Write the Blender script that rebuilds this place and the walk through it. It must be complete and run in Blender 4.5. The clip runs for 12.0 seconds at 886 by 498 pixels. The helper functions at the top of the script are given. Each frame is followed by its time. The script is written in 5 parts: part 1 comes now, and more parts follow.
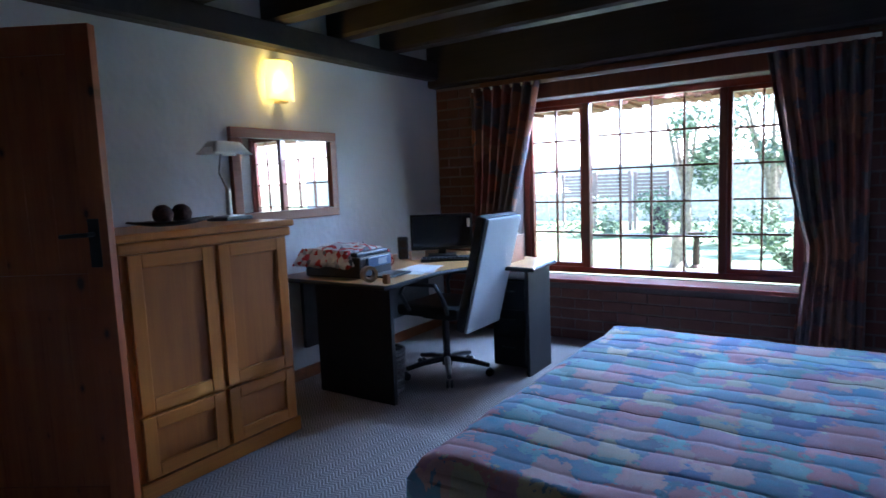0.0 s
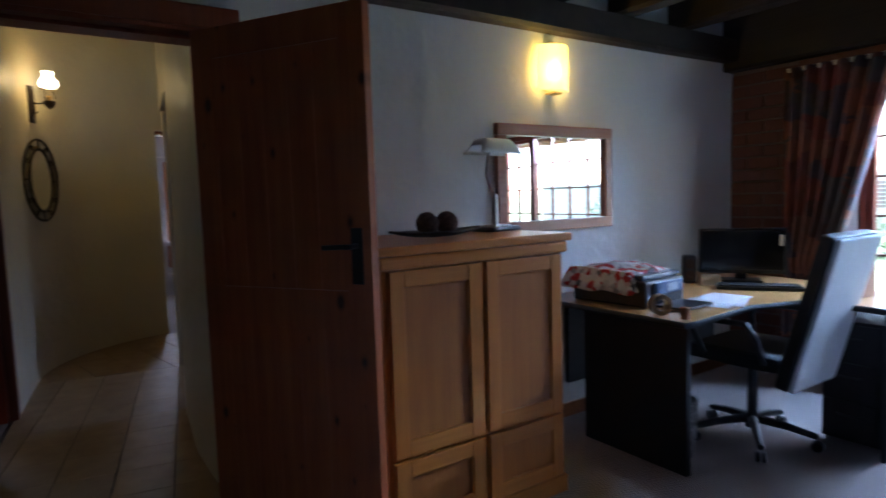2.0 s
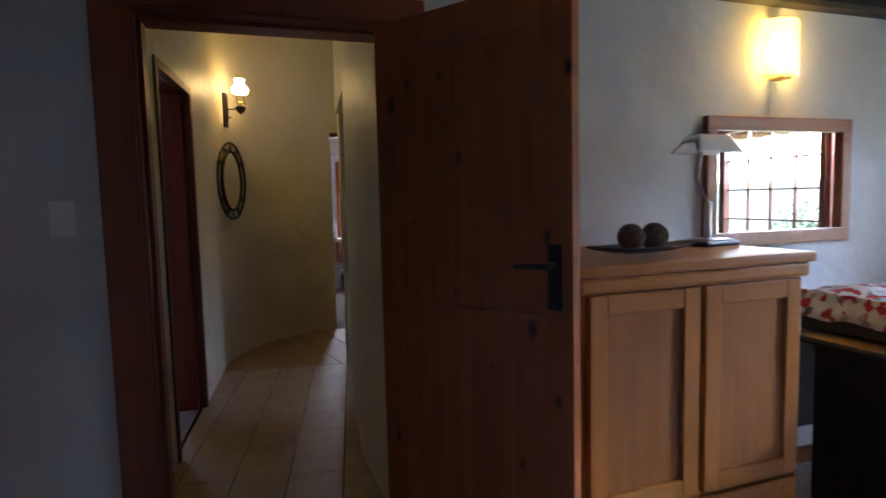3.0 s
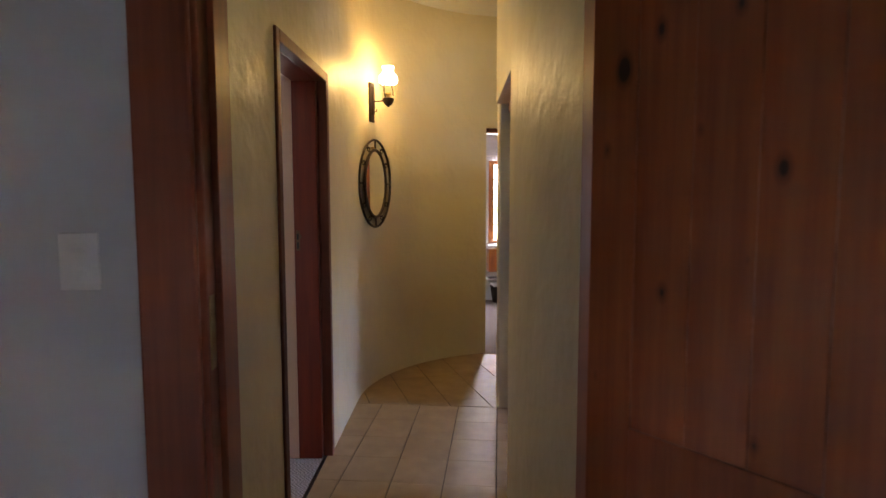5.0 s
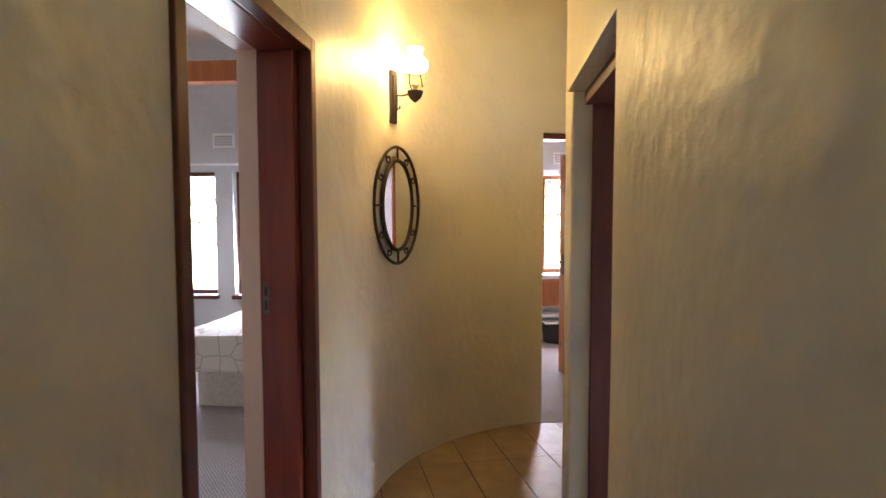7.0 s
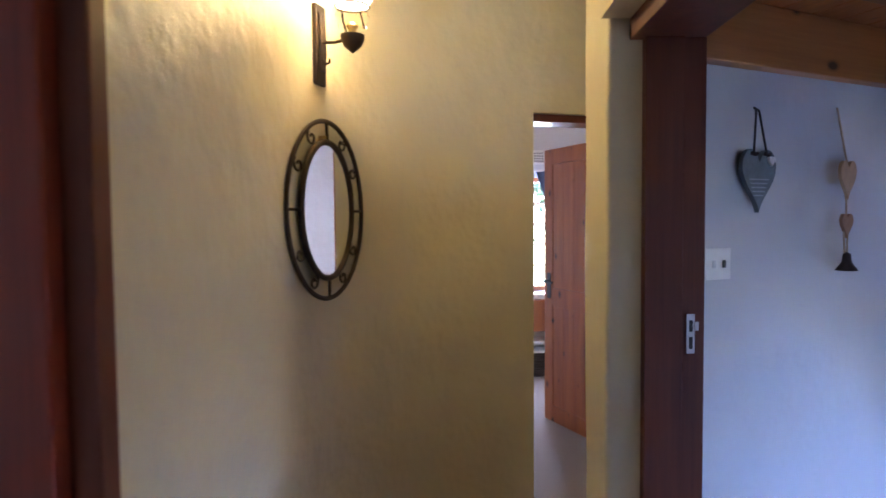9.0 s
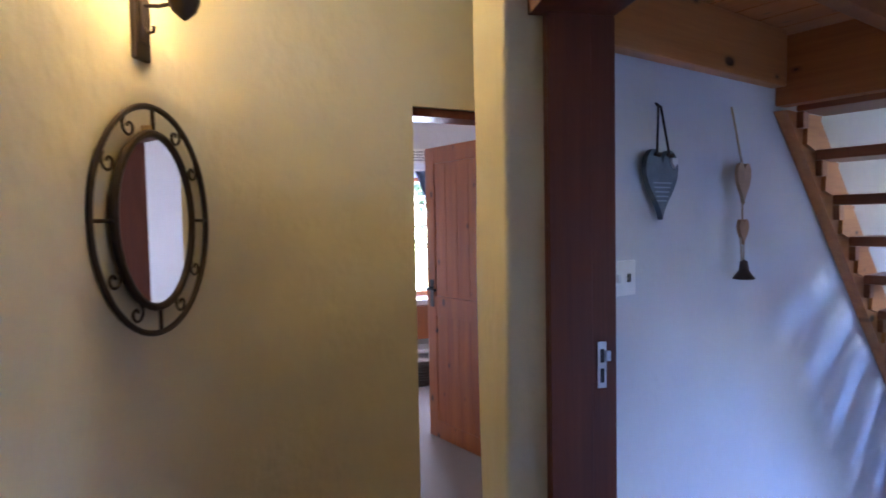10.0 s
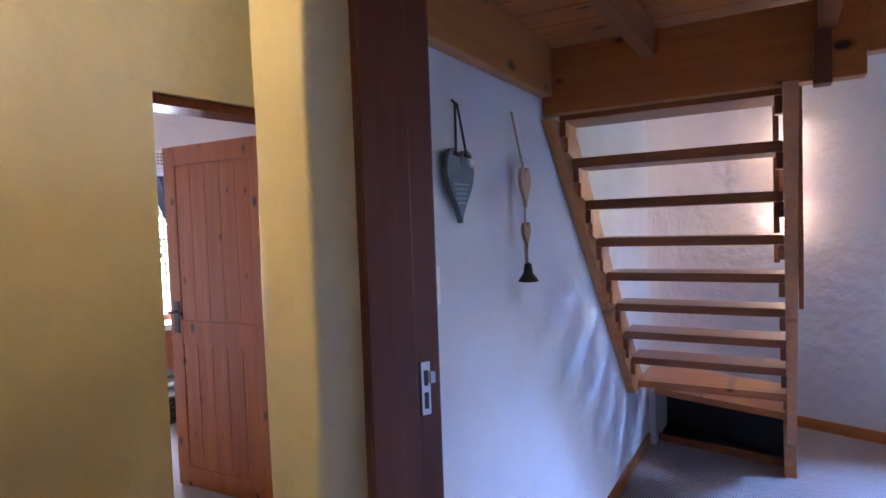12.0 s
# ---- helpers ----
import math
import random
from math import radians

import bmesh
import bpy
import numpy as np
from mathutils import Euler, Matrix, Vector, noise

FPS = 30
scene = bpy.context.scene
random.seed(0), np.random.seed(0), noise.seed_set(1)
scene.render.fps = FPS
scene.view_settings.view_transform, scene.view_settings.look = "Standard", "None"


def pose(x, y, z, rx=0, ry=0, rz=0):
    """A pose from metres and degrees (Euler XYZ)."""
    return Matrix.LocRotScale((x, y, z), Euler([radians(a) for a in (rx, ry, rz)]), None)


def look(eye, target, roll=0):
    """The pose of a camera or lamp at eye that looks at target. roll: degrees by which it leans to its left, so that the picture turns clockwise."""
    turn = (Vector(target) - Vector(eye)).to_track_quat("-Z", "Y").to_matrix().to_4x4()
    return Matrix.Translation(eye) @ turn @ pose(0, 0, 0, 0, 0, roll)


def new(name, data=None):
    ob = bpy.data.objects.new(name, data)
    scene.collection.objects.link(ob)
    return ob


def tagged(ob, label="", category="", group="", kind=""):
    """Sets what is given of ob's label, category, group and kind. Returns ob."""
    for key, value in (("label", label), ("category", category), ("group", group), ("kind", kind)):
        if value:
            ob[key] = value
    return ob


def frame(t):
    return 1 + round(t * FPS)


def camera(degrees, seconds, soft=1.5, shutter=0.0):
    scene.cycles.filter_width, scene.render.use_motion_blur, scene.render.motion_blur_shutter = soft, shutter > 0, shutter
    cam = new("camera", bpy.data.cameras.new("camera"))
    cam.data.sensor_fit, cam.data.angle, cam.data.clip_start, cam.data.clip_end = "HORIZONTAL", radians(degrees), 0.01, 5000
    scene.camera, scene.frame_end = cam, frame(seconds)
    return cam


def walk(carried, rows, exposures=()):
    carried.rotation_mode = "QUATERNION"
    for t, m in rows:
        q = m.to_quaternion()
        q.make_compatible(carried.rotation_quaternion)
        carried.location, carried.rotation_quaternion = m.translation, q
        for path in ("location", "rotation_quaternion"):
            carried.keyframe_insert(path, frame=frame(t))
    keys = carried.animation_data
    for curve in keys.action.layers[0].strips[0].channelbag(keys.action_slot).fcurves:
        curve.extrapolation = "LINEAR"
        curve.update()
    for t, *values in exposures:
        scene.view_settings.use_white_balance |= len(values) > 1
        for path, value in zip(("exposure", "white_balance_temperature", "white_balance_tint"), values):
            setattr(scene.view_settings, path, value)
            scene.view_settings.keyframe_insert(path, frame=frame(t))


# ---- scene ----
cam = camera(73.2, 12.0, 1.5, 0.4)
PATH = [
    (0, (0.003, 0.187, 1.306), (-1.113, 1.832, 1.087), -2.3),
    (0.5, (-0.049, 0.258, 1.323), (-1.288, 1.814, 1.107), -2.2),
    (1, (-0.238, 0.333, 1.313), (-1.561, 1.819, 1.11), -2.1),
    (1.5, (-0.407, 0.398, 1.319), (-1.863, 1.754, 1.118), -1.8),
    (2, (-0.616, 0.473, 1.317), (-2.267, 1.588, 1.143), -1.8),
    (2.5, (-0.765, 0.494, 1.329), (-2.57, 1.338, 1.157), -1.6),
    (3, (-0.945, 0.487, 1.36), (-2.823, 1.154, 1.19), -1.4),
    (3.5, (-1.159, 0.495, 1.393), (-3.082, 1.015, 1.221), -1.3),
    (5.5, (-2.172, 0.624, 1.476), (-4.16, 0.763, 1.309), 0.2),
    (6, (-2.496, 0.659, 1.505), (-4.487, 0.765, 1.351), 0.2),
    (6.5, (-2.769, 0.665, 1.505), (-4.763, 0.741, 1.373), 0.0),
    (8.5, (-3.976, 0.691, 1.513), (-5.972, 0.761, 1.417), -0.3),
    (9, (-4.198, 0.719, 1.501), (-6.186, 0.92, 1.413), -0.5),
    (9.5, (-4.387, 0.764, 1.521), (-6.35, 1.136, 1.428), -0.7),
    (10, (-4.541, 0.799, 1.537), (-6.449, 1.39, 1.439), -1.1),
    (10.5, (-4.694, 0.788, 1.528), (-6.491, 1.663, 1.445), -1.3),
    (11, (-4.782, 0.766, 1.527), (-6.419, 1.913, 1.444), -1.7),
    (11.5, (-4.807, 0.783, 1.523), (-6.36, 2.04, 1.442), -1.8),
    (12, (-4.825, 0.79, 1.523), (-6.317, 2.119, 1.441), -2.0),
]
EXPOSURES = [(0, 3.1, 5150, 15), (2.0, 3.1, 5500, 17), (2.7, 3.5, 5850, 19), (3.7, 4.25, 6500, 20), (5.3, 5.2, 7000, 22), (6.5, 5.65, 6700, 21), (8.5, 5.2, 5700, 21), (10, 5.15, 5350, 22), (12, 5.4, 5600, 24)]
walk(cam, [(t, look(eye, target, roll)) for t, eye, target, roll in PATH], EXPOSURES)


# ---------------------------------------------------------------- world and light
world = bpy.data.worlds.new("sky")
scene.world = world
world.use_nodes = True
wn = world.node_tree
sky = wn.nodes.new("ShaderNodeTexSky")
sky.sky_type = "NISHITA"
sky.sun_disc = False
sky.sun_elevation, sky.sun_rotation = radians(48), radians(20)
wn.nodes["Background"].inputs[1].default_value = 0.15
wn.links.new(sky.outputs[0], wn.nodes["Background"].inputs[0])

sun = new("sun", bpy.data.lights.new("sun", "SUN"))
sun.data.energy, sun.data.angle, sun.data.color = 5.0, radians(0.5), (1.0, 0.95, 0.86)
sun.matrix_world = look((30, 20, 40), (0, 14, 0))


def lamp(name, at, watts, colour, size=0.05):
    ob = new(name, bpy.data.lights.new(name, "POINT"))
    ob.data.energy, ob.data.color, ob.data.shadow_soft_size = watts, colour, size
    ob.location = at
    return ob


def skylight(name, at, target, w, h, watts, colour=(0.82, 0.91, 1.0)):
    ob = new(name, bpy.data.lights.new(name, "AREA"))
    ob.data.shape, ob.data.size, ob.data.size_y = "RECTANGLE", w, h
    ob.data.energy, ob.data.color = watts, colour
    ob.matrix_world = look(at, target)
    return ob


WARM = (1.0, 0.60, 0.11)
DAY = (0.47, 0.69, 1.0)
# the sky's light, spread from the heads of the window openings
skylight("skylight_bedroom", (-1.25, 5.33, 2.0), (-0.6, 3.0, 1.15), 2.1, 0.07, 44, DAY)
lamp("glow_bedroom_sconce", (-3.03, 2.88, 1.99), 0.3, (1.0, 0.55, 0.05), 0.04)
lamp("glow_hall_lamp", (-6.33, 0.64, 2.33), 0.32, WARM, 0.05)
lamp("glow_wall_light_up", (-6.33, 5.23, 1.98), 0.10, (1.0, 0.66, 0.40), 0.03)
lamp("glow_wall_light_down", (-6.33, 5.23, 1.52), 0.10, (1.0, 0.66, 0.40), 0.03)
skylight("skylight_stair_room", (-4.30, 5.80, 2.08), (-5.6, 2.4, 0.3), 0.95, 0.25, 18, (0.29, 0.49, 1.0))
skylight("skylight_second_bedroom", (-9.03, -1.60, 1.31), (-6.0, -1.4, 1.0), 1.1, 1.15, 2.2, (0.80, 0.88, 1.0))
skylight("skylight_end_bedroom", (-10.26, 2.5, 1.38), (-7.5, 2.5, 1.38), 0.95, 1.08, 6.0, (0.88, 0.90, 1.0))


# ---------------------------------------------------------------- materials
def material(name):
    m = bpy.data.materials.new(name)
    m.use_nodes = True
    return m, m.node_tree, m.node_tree.nodes["Principled BSDF"]


def node(nt, kind, **sets):
    n = nt.nodes.new(kind)
    for k, v in sets.items():
        n.inputs[k.replace("_", " ")].default_value = v
    return n


def coords(nt, scale=(1, 1, 1), turn=(0, 0, 0)):
    tc = nt.nodes.new("ShaderNodeTexCoord")
    mp = nt.nodes.new("ShaderNodeMapping")
    mp.inputs["Scale"].default_value = scale
    mp.inputs["Rotation"].default_value = turn
    nt.links.new(tc.outputs["Object"], mp.inputs["Vector"])
    return mp.outputs["Vector"]


def ramp(nt, fac, stops):
    r = nt.nodes.new("ShaderNodeValToRGB")
    e = r.color_ramp.elements
    while len(e) < len(stops):
        e.new(0.5)
    for k, (p, c) in zip(e, stops):
        k.position, k.color = p, (*c, 1)
    nt.links.new(fac, r.inputs[0])
    return r.outputs[0]


def noise_of(nt, vec, scale, detail=4, rough=0.55):
    n = node(nt, "ShaderNodeTexNoise", Scale=scale, Detail=detail, Roughness=rough)
    nt.links.new(vec, n.inputs["Vector"])
    return n.outputs[0]


def mix(nt, fac, a, b, how="MIX"):
    n = nt.nodes.new("ShaderNodeMix")
    n.data_type, n.blend_type = "RGBA", how
    for sock, v in ((n.inputs[0], fac), (n.inputs[6], a), (n.inputs[7], b)):
        if isinstance(v, (int, float)):
            sock.default_value = v
        elif isinstance(v, tuple):
            sock.default_value = (*v, 1)
        else:
            nt.links.new(v, sock)
    return n.outputs[2]


def bump(nt, bsdf, height, strength, dist=0.01):
    b = node(nt, "ShaderNodeBump", Strength=strength, Distance=dist)
    nt.links.new(height, b.inputs["Height"])
    nt.links.new(b.outputs[0], bsdf.inputs["Normal"])


def plain(name, colour, rough=0.5, metal=0.0, vary=0.12, scale=30):
    m, nt, b = material(name)
    v = coords(nt)
    n = noise_of(nt, v, scale)
    lo = tuple(c * (1 - vary) for c in colour)
    hi = tuple(min(1, c * (1 + vary)) for c in colour)
    nt.links.new(ramp(nt, n, [(0.3, lo), (0.7, hi)]), b.inputs["Base Color"])
    b.inputs["Roughness"].default_value = rough
    b.inputs["Metallic"].default_value = metal
    bump(nt, b, n, 0.08, 0.003)
    return m


def plaster(name, colour, relief=0.5, rough=0.6, grit=0.10, size=30):
    """Hand-trowelled painted plaster: broad waves and fine grit."""
    m, nt, b = material(name)
    geo = nt.nodes.new("ShaderNodeNewGeometry")
    v = geo.outputs["Position"]
    big = noise_of(nt, v, 3.2, 3)
    fine = noise_of(nt, v, size, 5)
    tone = noise_of(nt, v, 1.3, 2)
    c = ramp(nt, tone, [(0.3, tuple(x * 0.88 for x in colour)), (0.7, colour)])
    nt.links.new(c, b.inputs["Base Color"])
    b.inputs["Roughness"].default_value = rough
    h = nt.nodes.new("ShaderNodeMath")
    h.operation = "MULTIPLY_ADD"
    h.inputs[1].default_value = grit
    nt.links.new(fine, h.inputs[0])
    nt.links.new(big, h.inputs[2])
    bump(nt, b, h.outputs[0], relief, 0.035)
    return m


def wood(name, dark, light, axis=2, rough=0.4, grain=1.0, knots=True, random_piece=False, thin=None):
    """Grain along one local axis, with knots."""
    m, nt, b = material(name)
    s = [14.0 * grain] * 3
    s[axis] = 0.9 * grain
    v = coords(nt, tuple(s))
    g = noise_of(nt, v, 1.6, 5, 0.6)
    s2 = [70.0] * 3
    s2[axis] = 2.2
    f = noise_of(nt, coords(nt, tuple(s2)), 1.3, 3)
    col = ramp(nt, g, [(0.28, dark), (0.5, tuple((a + c) / 2 for a, c in zip(dark, light))), (0.72, light)])
    col = mix(nt, 0.25, col, ramp(nt, f, [(0.35, dark), (0.65, light)]))
    if knots:
        vo = node(nt, "ShaderNodeTexVoronoi", Scale=1.0, Randomness=1.0)
        vo.voronoi_dimensions = "2D"
        thin = (1 if axis != 1 else 0) if thin is None else thin
        wide = 3 - axis - thin
        apart = nt.nodes.new("ShaderNodeSeparateXYZ")
        flat = nt.nodes.new("ShaderNodeCombineXYZ")
        s3 = [7.5] * 3
        s3[axis] = 4.2
        nt.links.new(coords(nt, tuple(s3)), apart.inputs[0])
        nt.links.new(apart.outputs[axis], flat.inputs[0])
        nt.links.new(apart.outputs[wide], flat.inputs[1])
        nt.links.new(flat.outputs[0], vo.inputs["Vector"])
        sep = nt.nodes.new("ShaderNodeSeparateColor")
        nt.links.new(vo.outputs["Color"], sep.inputs[0])
        size = nt.nodes.new("ShaderNodeMath")
        size.operation = "MULTIPLY_ADD"
        size.inputs[1].default_value = 0.22
        nt.links.new(sep.outputs[0], size.inputs[0])
        nt.links.new(vo.outputs["Distance"], size.inputs[2])
        k = ramp(nt, size.outputs[0], [(0.085, (0, 0, 0)), (0.115, (0.5, 0.5, 0.5)), (0.18, (1, 1, 1))])
        col = mix(nt, k, tuple(x * 0.16 for x in dark), col)
    if random_piece:
        oi = nt.nodes.new("ShaderNodeObjectInfo")
        col = mix(nt, 0.5, col, ramp(nt, oi.outputs["Random"], [(0.0, (0.7, 0.7, 0.7)), (1.0, (1.15, 1.1, 1.05))]), "MULTIPLY")
    nt.links.new(col, b.inputs["Base Color"])
    b.inputs["Roughness"].default_value = rough
    bump(nt, b, g, 0.12, 0.004)
    return m


def carpet_material():
    """Grey-brown sisal carpet in a herringbone weave."""
    m, nt, b = material("herringbone_carpet")
    tc = nt.nodes.new("ShaderNodeTexCoord")
    sep = nt.nodes.new("ShaderNodeSeparateXYZ")
    nt.links.new(tc.outputs["Object"], sep.inputs[0])

    def op(kind, a, c):
        n = nt.nodes.new("ShaderNodeMath")
        n.operation = kind
        for i, q in enumerate((a, c)):
            if isinstance(q, (int, float)):
                n.inputs[i].default_value = q
            else:
                nt.links.new(q, n.inputs[i])
        return n.outputs[0]

    zig = op("PINGPONG", op("ADD", sep.outputs[0], 50.0), 0.040)
    line = op("PINGPONG", op("ADD", op("ADD", sep.outputs[1], zig), 50.0), 0.0105)
    stripe = ramp(nt, op("DIVIDE", line, 0.0105), [(0.3, (0.20, 0.17, 0.16)), (0.62, (0.46, 0.41, 0.385))])
    soft = noise_of(nt, coords(nt), 2.2, 3)
    fuzz = noise_of(nt, coords(nt), 160, 3)
    col = mix(nt, 0.6, stripe, ramp(nt, soft, [(0.3, (0.75, 0.75, 0.75)), (0.7, (1.0, 1.0, 1.0))]), "MULTIPLY")
    col = mix(nt, 0.5, col, ramp(nt, fuzz, [(0.3, (0.7, 0.7, 0.7)), (0.7, (1.1, 1.1, 1.1))]), "MULTIPLY")
    nt.links.new(col, b.inputs["Base Color"])
    b.inputs["Roughness"].default_value = 0.95
    b.inputs["Specular IOR Level"].default_value = 0.15
    bump(nt, b, op("ADD", op("DIVIDE", line, 0.0105), fuzz), 0.5, 0.004)
    return m


def patchwork(name, colours, scale=7.0, rough=0.85, across=1.25, tall=1.0, blur=0.38):
    """Printed cotton in blurred square blocks of several colours."""
    m, nt, b = material(name)
    warp = node(nt, "ShaderNodeTexNoise", Scale=5.0, Detail=3.0)
    base = coords(nt, (scale, scale * across, scale * tall))
    nt.links.new(base, warp.inputs["Vector"])
    add = nt.nodes.new("ShaderNodeVectorMath")
    add.operation = "MULTIPLY_ADD"
    add.inputs[1].default_value = (0.55, 0.55, 0.55)
    nt.links.new(warp.outputs["Color"], add.inputs[0])
    nt.links.new(base, add.inputs[2])
    vo = node(nt, "ShaderNodeTexVoronoi", Scale=1.0, Randomness=0.75)
    vo.distance = "CHEBYCHEV"
    nt.links.new(add.outputs[0], vo.inputs["Vector"])
    sp = nt.nodes.new("ShaderNodeSeparateColor")
    nt.links.new(vo.outputs["Color"], sp.inputs[0])
    r = nt.nodes.new("ShaderNodeValToRGB")
    r.color_ramp.interpolation = "CONSTANT"
    e = r.color_ramp.elements
    while len(e) < len(colours):
        e.new(0.5)
    for i, (k, c) in enumerate(zip(e, colours)):
        k.position, k.color = i / len(colours), (*c, 1)
    nt.links.new(sp.outputs[0], r.inputs[0])
    blot = noise_of(nt, coords(nt), 11, 5, 0.65)
    col = mix(nt, blur, r.outputs[0], ramp(nt, blot, [(0.3, colours[0]), (0.5, colours[1]), (0.7, colours[2])]))
    weave = noise_of(nt, coords(nt), 220, 2)
    col = mix(nt, 0.3, col, ramp(nt, weave, [(0.3, (0.7, 0.7, 0.7)), (0.7, (1.1, 1.1, 1.1))]), "MULTIPLY")
    nt.links.new(col, b.inputs["Base Color"])
    b.inputs["Roughness"].default_value = rough
    b.inputs["Sheen Weight"].default_value = 0.2
    bump(nt, b, blot, 0.1, 0.006)
    return m


def glow(name, colour, strength):
    m, nt, b = material(name)
    b.inputs["Base Color"].default_value = (*colour, 1)
    b.inputs["Emission Color"].default_value = (*colour, 1)
    b.inputs["Emission Strength"].default_value = strength
    return m


def glass(name):
    m, nt, b = material(name)
    b.inputs["Base Color"].default_value = (1, 1, 1, 1)
    b.inputs["Roughness"].default_value = 0.02
    b.inputs["Transmission Weight"].default_value = 1.0
    b.inputs["IOR"].default_value = 1.05
    return m


WHITE_PLASTER = plaster("white_plaster", (0.62, 0.62, 0.62), 0.5)
CREAM_PLASTER = plaster("cream_plaster", (0.66, 0.59, 0.41), 0.75, 0.45)
PINK_PLASTER = plaster("pale_pink_plaster", (0.82, 0.61, 0.47), 0.25)
LIME_PLASTER = plaster("rough_white_plaster", (0.62, 0.57, 0.55), 1.0, 0.6, 0.55, 9)
CARPET = carpet_material()
DOOR_PINE = wood("reddish_pine_door", (0.29, 0.058, 0.015), (0.47, 0.125, 0.033), 2, 0.38)
ORANGE_PINE = wood("orange_pine", (0.21, 0.050, 0.008), (0.42, 0.125, 0.019), 2, 0.35)
ORANGE_PINE_X = wood("orange_pine_beam", (0.32, 0.095, 0.018), (0.50, 0.165, 0.036), 0, 0.4)
TREAD_WOOD = wood("brown_stair_tread", (0.17, 0.052, 0.016), (0.29, 0.10, 0.032), 0, 0.35, 1.0, False)
BOARD_PINE = wood("orange_pine_board", (0.33, 0.10, 0.022), (0.50, 0.175, 0.042), 0, 0.4, 1.0, True, False, 2)
FRAME_1_WOOD = wood("reddish_brown_meranti", (0.19, 0.040, 0.013), (0.32, 0.075, 0.024), 2, 0.45, 1.0, False)
FRAME_WOOD = wood("dark_meranti", (0.085, 0.019, 0.007), (0.16, 0.040, 0.014), 2, 0.5, 1.0, False)
RED_WOOD = wood("red_meranti", (0.15, 0.019, 0.008), (0.26, 0.040, 0.014), 2, 0.33, 1.0, False)
OAK = wood("honey_oak", (0.42, 0.128, 0.013), (0.58, 0.210, 0.028), 2, 0.35, 1.0, False)
OAK_PANEL = wood("brown_oak_panel", (0.34, 0.100, 0.011), (0.46, 0.155, 0.019), 2, 0.4, 1.3, False)
OAK_X = wood("honey_oak_rail", (0.42, 0.128, 0.013), (0.58, 0.210, 0.028), 1, 0.35, 1.0, False)
BEAM_WOOD = wood("black_brown_beam", (0.011, 0.007, 0.005), (0.032, 0.021, 0.014), 0, 0.6, 0.7, False)
PLANK_WOOD = wood("ceiling_plank", (0.05, 0.032, 0.02), (0.12, 0.08, 0.048), 0, 0.6, 0.8, True, False, 2)
DESK_TOP = wood("orange_beech_laminate", (0.50, 0.24, 0.07), (0.62, 0.33, 0.11), 1, 0.3, 0.6, False)
MIRROR_WOOD = wood("copper_brown_wood", (0.22, 0.075, 0.04), (0.36, 0.14, 0.075), 1, 0.35, 1.0, False)
# desk laminate, also flat black for shade under the stairs and in vent holes
BLACK = plain("black_laminate_and_shade", (0.009, 0.009, 0.010), 0.6)
BLACK_PLASTIC = plain("black_plastic", (0.015, 0.015, 0.017), 0.35)
GREY_FABRIC = plain("pale_grey_fabric", (0.66, 0.71, 0.74), 0.9, 0.0, 0.06, 120)
IRON = plain("wrought_iron", (0.05, 0.034, 0.025), 0.5, 0.7)
BRASS = plain("aged_brass", (0.45, 0.33, 0.16), 0.35, 1.0)
STEEL = plain("brushed_steel", (0.6, 0.6, 0.6), 0.3, 1.0)
WHITE_PLASTIC = plain("white_plastic", (0.78, 0.77, 0.74), 0.4, 0.0, 0.03)
PAPER = plain("white_paper", (0.8, 0.8, 0.8), 0.8, 0.0, 0.03)
MIRROR_GLASS, _, _mb = material("mirror_glass")
_mb.inputs["Base Color"].default_value = (0.90, 0.91, 0.92, 1)
_mb.inputs["Metallic"].default_value = 1.0
_mb.inputs["Roughness"].default_value = 0.015
GLASS = glass("window_glass")
BULB = glow("lit_bulb", (1.0, 0.80, 0.42), 1.4)
BED_PRINT = patchwork("blue_pink_patchwork", [(0.07, 0.26, 0.42), (0.58, 0.24, 0.25), (0.15, 0.44, 0.47), (0.05, 0.14, 0.36), (0.62, 0.37, 0.32), (0.24, 0.50, 0.50), (0.56, 0.50, 0.31), (0.09, 0.32, 0.48), (0.48, 0.26, 0.34), (0.07, 0.20, 0.30), (0.54, 0.22, 0.23), (0.12, 0.33, 0.32)], 10.0, 0.85, 1.0, 0.3, 0.22)
CURTAIN_PRINT = patchwork("dark_red_print_cotton", [(0.20, 0.035, 0.022), (0.33, 0.11, 0.05), (0.05, 0.075, 0.075), (0.16, 0.035, 0.022), (0.06, 0.022, 0.02), (0.24, 0.10, 0.055), (0.04, 0.05, 0.07)], 9.5, 0.9, 0.02, 0.8, 0.25)


# ---------------------------------------------------------------- builders
def box(bm, x0, x1, y0, y1, z0, z1, m=None, bev=0.0):
    r = bmesh.ops.create_cube(bm, size=1.0)
    vs = r["verts"]
    t = Matrix.Translation(((x0 + x1) / 2, (y0 + y1) / 2, (z0 + z1) / 2)) @ Matrix.Diagonal((abs(x1 - x0), abs(y1 - y0), abs(z1 - z0), 1))
    bmesh.ops.transform(bm, matrix=(m @ t) if m else t, verts=vs)
    if bev:
        es = {e for v in vs for e in v.link_edges}
        bmesh.ops.bevel(bm, geom=list(es), offset=bev, segments=2, profile=0.6, affect="EDGES")
    return bm


